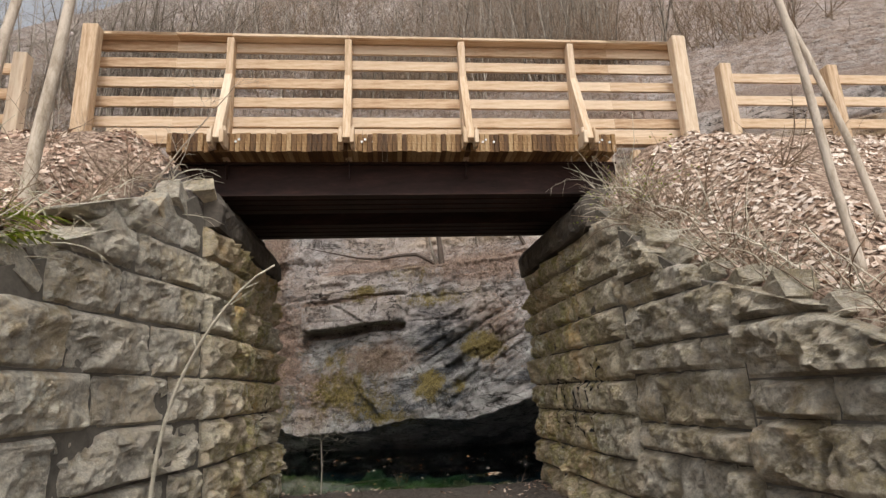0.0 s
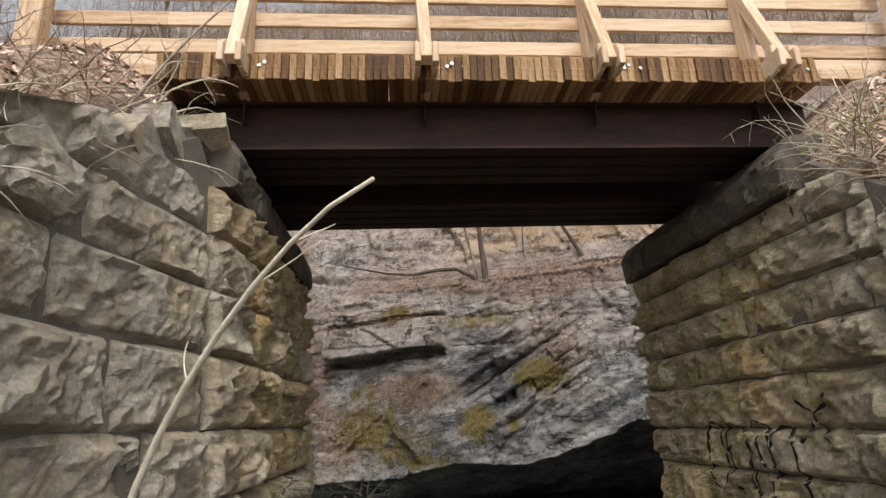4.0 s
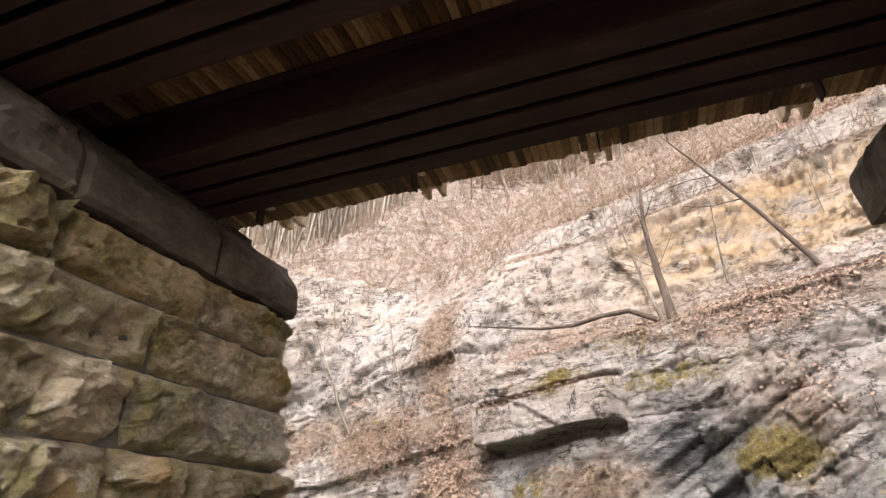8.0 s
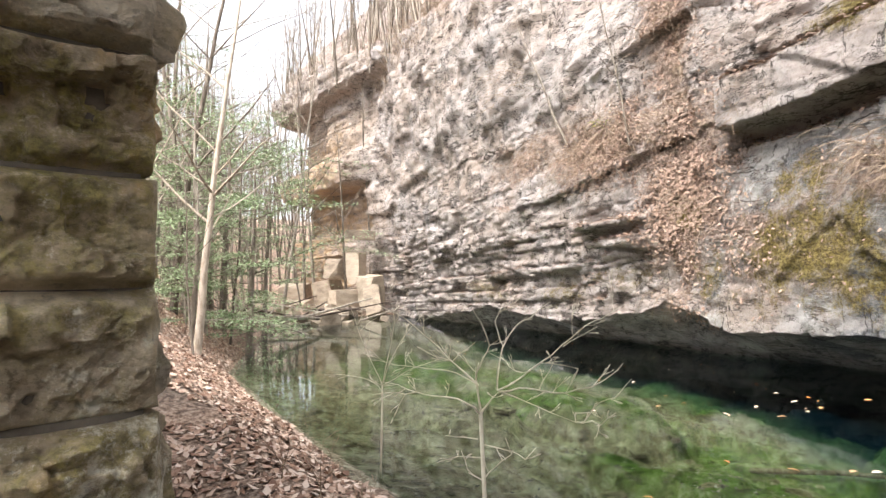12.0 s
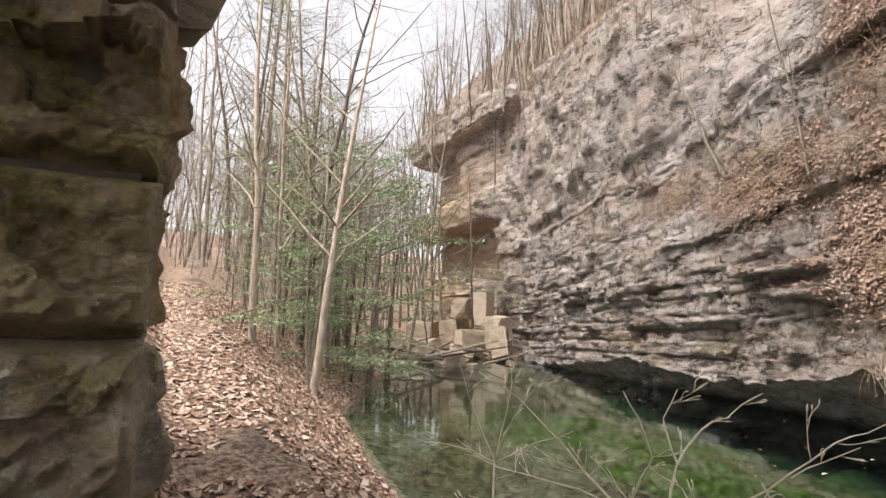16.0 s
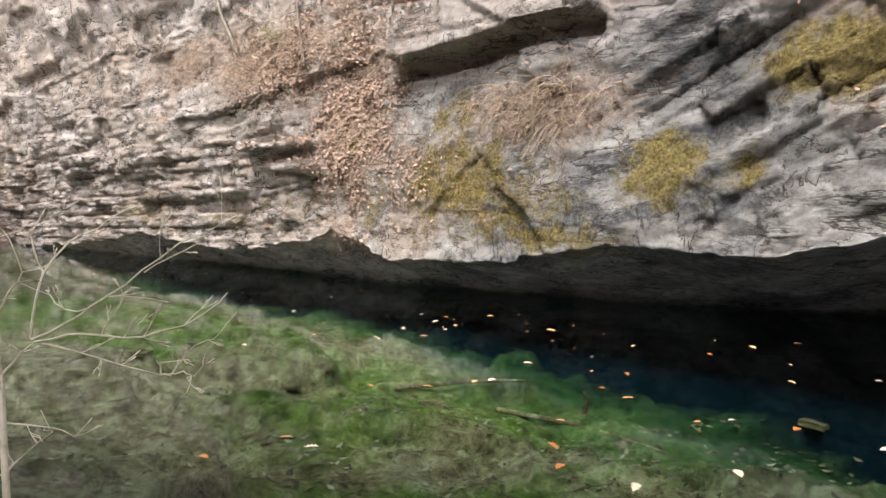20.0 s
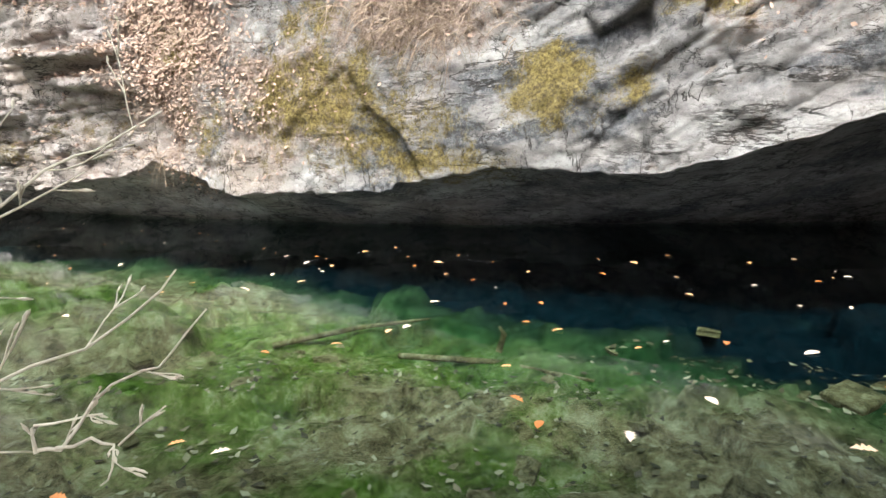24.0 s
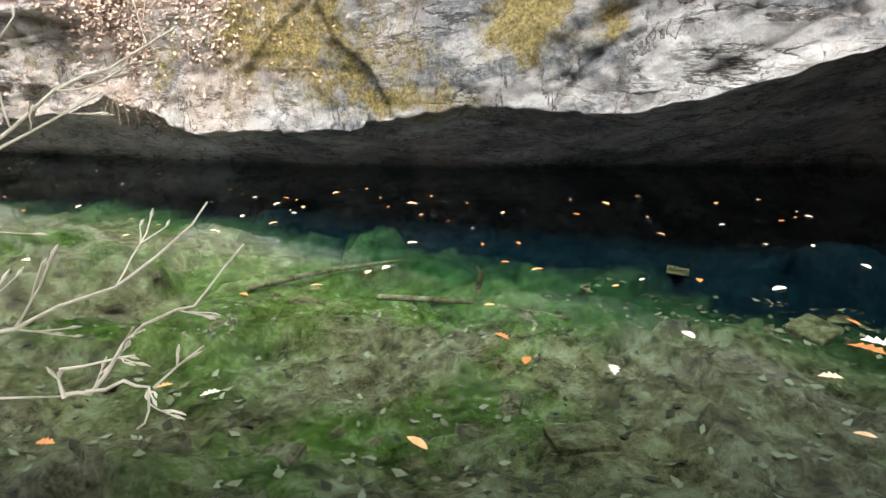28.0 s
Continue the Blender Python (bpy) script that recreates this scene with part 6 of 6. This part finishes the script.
def shrub(at, count, length, label, seed, mat=None, flat=1.0, leafy=0):
    rg = random.Random(seed)
    ob = root("bare_shrub", label, "shrub", at, "shrubs on the banks")
    tips = []
    for _ in range(count):
        s = Soup()
        w = Vector((rg.uniform(-1, 1), rg.uniform(-1, 1), rg.uniform(0.0, 1.2) * flat))
        p, q = limb(s, rg, (rg.gauss(0, 0.12), rg.gauss(0, 0.12), -0.03), w, length * rg.uniform(0.5, 1.2), 0.007, 0.002, 6, 0.2, -0.08, 4)
        branches(s, rg, p, q, 4, 0.4, 1, 0.3, 0.9, 0.0, 3)
        tips += p[3:]
        s.make("stem", mat or MAT_STEM, ob)
    if leafy:
        needles(ob, tips, leafy, 0.03, seed, MAT_FERN, "buds")
    return ob


shrub(bank_at(3.45, -0.25) + Vector((0, 0, 0.02)), 34, 0.85, "budding tangled shrub at the corner of the bridge", 1, leafy=500)
shrub(bank_at(3.7, -0.8), 30, 0.9, "dry tangle of brown stems hanging over the wall", 2)
shrub(bank_at(3.6, -1.7), 22, 0.8, "dry tangle of brown stems hanging over the wall", 3)
shrub(bank_at(4.6, -1.2), 20, 0.8, "thin dry stems on the leafy slope", 4)
shrub(bank_at(3.65, -2.7), 18, 0.8, "thin dry stems on the leafy slope", 14)
shrub(bank_at(-2.25, -0.55), 22, 0.7, "dry brown stems on the bank", 5)
shrub(bank_at(-2.3, -1.2), 26, 0.7, "dry brown stems on the bank", 6)
shrub(bank_at(-2.45, -2.1), 20, 0.7, "dry brown stems on the bank", 7)
shrub(bank_at(-3.2, -0.4), 20, 0.8, "dry brown stems on the bank", 8)
for k, (x, y) in enumerate([(-2.3, 3.75), (-2.9, 3.9), (2.6, 4.0)]):
    shrub(bank_at(x, y), 8, 0.4, "low dry weeds beside the trail", 20 + k)


def overhang(face_of, side, y, top, count, length, seed, mat, label):
    """A tangle of thin stems rooted on top of a wing wall and drooping over its face."""
    rg = random.Random(seed)
    at = Vector((float(face_of(y, 1)) + side * 0.16, y, top))
    ob = root("dry_tangle", label, "shrub", at, "dry stems over the walls")
    for _ in range(count):
        s = Soup()
        p = Vector((side * rg.uniform(-0.05, 0.4), rg.gauss(0, 0.3), rg.uniform(-0.03, 0.05)))
        d = Vector((-side * rg.uniform(-0.3, 1.0), rg.uniform(-1, 1), rg.uniform(0.0, 1.0))).normalized()
        L = length * rg.uniform(0.4, 1.2)
        pts = []
        for i in range(7):
            pts.append(p.copy())
            p = p + d * L / 6
            d = (d + Vector((rg.uniform(-0.25, 0.25), rg.uniform(-0.25, 0.25), rg.uniform(-0.32, 0.1)))).normalized()
        r = rg.uniform(0.004, 0.009)
        s.add(*tube(pts, [r * (1 - 0.12 * i) for i in range(7)], 4))
        branches(s, rg, pts, [r] * 7, 2, 0.3, 1, 0.3, 0.9, -0.1, 3)
        s.make("stem", mat, ob)
    return ob


ro = random.Random(19)
for k in range(9):
    y = -0.25 - 0.42 * k
    overhang(left_face, -1, y, float(np.interp(y, WING_Y, WING_L)) + 0.1, 12, ro.uniform(0.4, 0.75), 60 + k, MAT_TWIG, "pale dry stems and rootlets trailing over the wing wall")
for k in range(12):
    y = 0.15 - 0.36 * k
    overhang(right_face, 1, y, float(np.interp(y, WING_Y, WING_R)) + 0.1, 34 if k < 4 else 20, ro.uniform(0.6, 0.95) + (0.12 if k < 4 else 0), 80 + k, MAT_STEM if k % 4 == 2 else MAT_TWIG, "tangle of pale dry stems drooping over the wall")


def fern(at, seed, count=9, size=0.42):
    rg = random.Random(seed)
    ob = root("fern", "bright green fern clump on the bank", "fern", at, "ferns")
    for k in range(count):
        a = 6.283 * k / count + rg.uniform(-0.3, 0.3)
        vs, fs = [], []
        n = 11
        L = size * rg.uniform(0.7, 1.15)
        for i in range(n):
            f = i / (n - 1)
            c = Vector((math.cos(a), math.sin(a), 0)) * L * f + Vector((0, 0, L * (1.1 * f - 0.9 * f * f)))
            sd = Vector((-math.sin(a), math.cos(a), 0))
            w = 0.10 * L * 3.4 * math.sin(math.pi * min(f * 0.9 + 0.08, 1))
            for sgn in (-1, 1):
                b = len(vs)
                fw = Vector((math.cos(a), math.sin(a), -0.15)) * 0.035 * L / 0.42
                vs += [c, c + fw, c + sd * sgn * w + fw * 1.2 - Vector((0, 0, 0.25 * w))]
                fs.append((b, b + 1, b + 2))
        part_ob = mesh_object("frond", vs, fs, MAT_FERN, ob)
    return ob


fern(bank_at(-2.24, -2.35) + Vector((0, 0, 0.06)), 1, 13, 0.5)
fern(bank_at(-2.30, -2.62) + Vector((0, 0, 0.06)), 2, 12, 0.46)
fern(bank_at(-2.42, -2.15) + Vector((0, 0, 0.06)), 4, 10, 0.4)
fern(cliff_point(9.9, 4.6), 3, 8, 0.4)

# ---- trees on the cliff ----
tree("ledge_tree", cliff_point(TREE_S, 5.5) - Vector((0, 0, 0.1)), 3.4, 0.10, (0.02, -0.05), "dark crooked tree on a rock ledge", 801, 7, MAT_DARKBARK, "ledge trees", 0.3, 2, 0.10, 0.4)
tree("ledge_tree", cliff_point(TREE_S + 0.15, 5.5) - Vector((0, 0, 0.1)), 2.8, 0.05, (-0.25, -0.05), "pale slim tree on a rock ledge", 802, 7, MAT_BARK, "ledge trees", 0.3, 2, 0.06, 0.4)
tree("ledge_tree", cliff_point(TREE_S - 2.6, 6.0) - Vector((0, 0, 0.1)), 4.2, 0.06, (-0.45, 0.0), "slender leaning tree on the rubble ledge", 803, 6, MAT_DARKBARK, "ledge trees", 0.4, 2, 0.04, 0.3)
tree("ledge_tree", cliff_point(TREE_S - 0.9, 6.2) - Vector((0, 0, 0.1)), 2.4, 0.03, (-0.05, 0.0), "thin sapling on the rock ledge", 804, 6, MAT_BARK, "ledge trees", 0.3, 2, 0.05, 0.4)
tree("ledge_tree", cliff_point(11.3, 4.8) - Vector((0, 0, 0.1)), 4.2, 0.035, (-0.35, -0.2), "bent sapling rooted in a ledge", 805, 8, MAT_BARK, "ledge trees", 0.25, 2, 0.15, 0.35)
tree("ledge_tree", cliff_point(8.9, 4.2) - Vector((0, 0, 0.1)), 4.0, 0.022, (-0.12, -0.1), "thin grey sapling against the cliff", 806, 7, MAT_BARK, "ledge trees", 0.3, 2, 0.13, 0.3)


def crooked_branch():
    ob = root("leaning_branch", "long bare branch sweeping out level from the ledge tree", "branch", cliff_point(TREE_S + 0.2, 5.5))
    rg = random.Random(12)
    s = Soup()
    u = Vector((ALONG[0], ALONG[1], 0))
    pts = [Vector((0, 0, -0.05)), u * 0.25 + Vector((0, 0, 0.12)), u * 0.6 + Vector((0, 0, 0.32)) + OUT * 0.2, u * 1.1 + Vector((0, 0, 0.30)) + OUT * 0.4, u * 1.7 + Vector((0, 0, 0.22)) + OUT * 0.55, u * 2.4 + Vector((0, 0, 0.30)) + OUT * 0.7, u * 3.3 + Vector((0, 0, 0.55)) + OUT * 0.8, u * 4.3 + Vector((0, 0, 0.85)) + OUT * 0.8]
    rad = [0.06, 0.058, 0.055, 0.05, 0.042, 0.032, 0.02, 0.006]
    s.add(*tube(pts, rad, 7))
    s.make("branch", MAT_DARKBARK, ob)
    t = Soup()
    branches(t, rg, pts, rad, 14, 0.22, 2, 0.35, 0.8, 0.3)
    t.make("twigs", MAT_BARK, ob)


crooked_branch()

# ---- leaves on the water ----
oak = []
for k in range(2):
    vs, fs = leaf_shape(k)
    me = bpy.data.meshes.new("floating_leaf")
    me.from_pydata(vs, [], fs)
    me.materials.append(MAT_FLOAT)
    oak.append(me)
rf = random.Random(8)


def float_leaf(x, y, size, label="curled dead leaf floating on the pool"):
    ob = new("floating_leaf", oak[rf.random() < 0.35])
    ob.matrix_world = pose(x, y, WATER + 0.006, rf.uniform(-8, 8), rf.uniform(-8, 8), rf.uniform(0, 360)) @ Matrix.Diagonal((size, size, size * 0.4, 1))
    return tagged(ob, label, "leaf", "leaves on the water")


for x, y in FLOATERS:
    float_leaf(x, y, rf.uniform(0.07, 0.12))
for _ in range(90):
    s, d = rf.uniform(-1, 17), -rf.uniform(0.0, 1.0) ** 1.5 * 3.2 + 0.9
    xy = P0 + s * ALONG + d * INTO
    float_leaf(xy[0], xy[1], rf.uniform(0.035, 0.08))
for dx, dy in ((0, 0), (0.12, 0.05), (0.2, -0.06), (0.06, -0.14), (0.25, 0.06)):
    float_leaf(CLUMP[0] + dx, CLUMP[1] + dy, 0.19, "bright orange oak leaf caught on a sunken twig")

# ---- things under the water ----
rs = random.Random(44)
for k in range(130):
    x, y = rs.uniform(-6, 4.5), rs.uniform(5.0, 9.4)
    if y < pool_edge(x) + 0.25:
        continue
    sz = rs.uniform(0.05, 0.14) if k % 5 else rs.uniform(0.14, 0.26)
    ob = new("sunken_stone", rock_data("sunken_stone", 900 + k % 9, (sz * rs.uniform(0.8, 1.6), sz, sz * (0.5 if k % 5 else 0.25)), MAT_BED, 3))
    ob.matrix_world = Matrix.Translation(on_ground(x, y) + Vector((0, 0, sz * 0.05))) @ pose(0, 0, 0, rs.uniform(-15, 15), rs.uniform(-15, 15), rs.uniform(0, 360))
    tagged(ob, "silty stone lying on the pool bed", "stone", "stones on the pool bed")
slab = new("sunken_slab", box_data("sunken_slab", (0.34, 0.28, 0.07), MAT_BED, 0.015))
slab.matrix_world = Matrix.Translation(on_ground(*SLAB) + Vector((0, 0, 0.05))) @ pose(0, 0, 0, 6, -4, 25)
tagged(slab, "flat squared stone slab lying under the water", "stone slab")
for k, (a, b) in enumerate([((0.0, 9.0), (1.5, 8.1)), ((-1.2, 9.3), (0.3, 9.6)), ((0.84, 8.6), (0.85, 8.62))]):
    p, q = on_ground(*a) + Vector((0, 0, 0.1)), on_ground(*b) + Vector((0, 0, 0.08 + 0.25 * (k == 2)))
    s = Soup()
    s.add(*tube([p, p.lerp(q, 0.5) + Vector((0.05, 0.04, 0.03)), q], [0.03, 0.026, 0.012], 7))
    ob = s.make("sunken_branch", MAT_BED)
    tagged(ob, "algae-covered branch sunk in the pool", "branch", "sunken branches")


rb = np.random.default_rng(71)
bx, by = rb.uniform(-6, 5, 3000), rb.uniform(4.9, 8.6, 3000)
ok = by > pool_edge(bx) + 0.2
bx, by = bx[ok], by[ok]
MAT_FLAKE = m_simple("silted_leaf_debris", [(0.3, (0.02, 0.018, 0.010)), (0.5, (0.07, 0.06, 0.035)), (0.62, (0.11, 0.10, 0.062)), (0.8, (0.19, 0.18, 0.13))], 9, rough=0.85, vary=0.8, world=True)
scatter_leaves("sunken_debris", np.stack([bx, by, ground_height(bx, by)], -1), np.tile([0.0, 0.0, 1.0], (len(bx), 1)), MAT_FLAKE, "silted dead leaves and chips lying on the pool bed", "debris", 0.02, 0.09, 72, 0.008, 0.3)


# ---- paint on the walls ----
def paint(wall, name, strokes, face_of, side, width, mat, label):
    """Flat strokes laid on the stones. strokes: lists of (y, z)."""
    bpy.context.view_layer.update()
    dg = bpy.context.evaluated_depsgraph_get()
    for st in strokes:
        pts = []
        for (y0, z0), (y1, z1) in zip(st, st[1:]):
            n = max(2, int(math.hypot(y1 - y0, z1 - z0) / 0.025))
            pts += [(y0 + (y1 - y0) * i / n, z0 + (z1 - z0) * i / n) for i in range(n)]
        pts.append(st[-1])
        vs, fs = [], []
        for i, (y, z) in enumerate(pts):
            a, b = pts[max(i - 1, 0)], pts[min(i + 1, len(pts) - 1)]
            d = Vector((0, b[0] - a[0], b[1] - a[1])).normalized()
            q = Vector((0, -d.z, d.y)) * width * (0.35 + 0.15 * math.sin(i * 0.9))
            for sg in (-1, 1):
                o = Vector((float(face_of(y, z)) - side * 0.5, y, z)) + q * sg
                hit, loc, *_ = scene.ray_cast(dg, o, Vector((side, 0, 0)), distance=1.0)
                vs.append((loc if hit else o + Vector((side * 0.5, 0, 0))) - Vector((side * 0.005, 0, 0)))
        for i in range(len(pts) - 1):
            fs.append((2 * i, 2 * i + 1, 2 * i + 3, 2 * i + 2))
        mesh_object(name, vs, fs, mat, wall, label)


def arch(y, z0, z1, w, n=7):
    """An upright rounded loop."""
    return [(y - w / 2, z0)] + [(y - w / 2 * math.cos(math.pi * i / n), z1 - 0.12 + 0.12 * math.sin(math.pi * i / n)) for i in range(n + 1)] + [(y + w / 2, z0 + 0.08), (y, z0 - 0.06)]


# ---- pieces of the walls ----
masonry(wall_west, left_face, -5.2, 0.0, wing_top_left, -1, 11, widths=(0.8, 1.9), pitch=(0.06, 0.13), fine=0.03)
masonry(wall_west, left_face, 0.0, 3.49, wing_top_left, -1, 21, widths=(0.5, 1.25), pitch=(0.10, 0.19), fine=0.018)
masonry(wall_east, right_face, -0.35, 3.42, wing_top_right, 1, 12, [-0.45, 0.0, 0.42, 0.80, 1.28, 1.66, 2.10, 2.48, 2.84, 3.24, 3.55], (0.4, 1.1), (0.08, 0.17), fine=0.028)
masonry(wall_east, right_face, -2.1, -0.35, wing_top_right, 1, 32, [-0.45, 0.12, 0.38, 0.95, 1.22, 1.70, 1.98, 2.42, 2.70, 3.1, 3.55], (0.35, 0.9), (0.08, 0.18), fine=0.028)
masonry(wall_east, right_face, -5.6, -2.1, wing_top_right, 1, 34, [-0.45, 0.05, 0.55, 0.85, 1.32, 1.6, 2.05, 2.5, 2.9], (0.5, 1.4), (0.09, 0.2), fine=0.028)
masonry(wall_west, left_face, 0.05, 3.50, lambda y: 4.06, -1, 13, [3.55, 4.06], (1.0, 1.7), (0.025, 0.05), 0.10, chamfer=0.13)
masonry(wall_east, right_face, 0.2, 3.50, lambda y: 4.06, 1, 14, [3.55, 4.06], (1.0, 1.7), (0.025, 0.05), 0.11, chamfer=0.13)
masonry(wall_north_west, None, 0.0, 3.2, lambda u: 3.55 - 0.55 * max(u - 0.8, 0), 0, 15, pitch=(0.08, 0.18), turn_to=pose(-1.46, 3.455, 0, 0, 0, 180), fine=0.022)
paint(wall_east, "graffiti_stroke", [arch(2.08, 1.15, 1.72, 0.30), arch(1.72, 1.12, 1.70, 0.28), arch(1.36, 1.05, 1.72, 0.34), arch(1.0, 1.05, 1.68, 0.32), [(1.9, 1.45), (1.75, 1.5)], [(1.32, 1.6), (1.34, 1.3)], [(0.78, 1.55), (0.62, 1.75), (0.36, 1.92)], [(0.80, 1.88), (0.62, 1.78), (0.42, 1.55)]], right_face, 1, 0.035, MAT_BLACK, "black spray-painted outline")
paint(wall_west, "paint_stroke", [[(2.78, 1.72), (2.70, 1.45), (2.64, 1.38)], [(2.68, 1.42), (2.86, 1.60), (2.98, 1.66)], [(2.15, 1.6), (2.22, 1.38), (2.1, 1.3)], [(2.42, 1.62), (2.40, 1.36)]], left_face, -1, 0.024, MAT_FADED, "faded black paint mark")
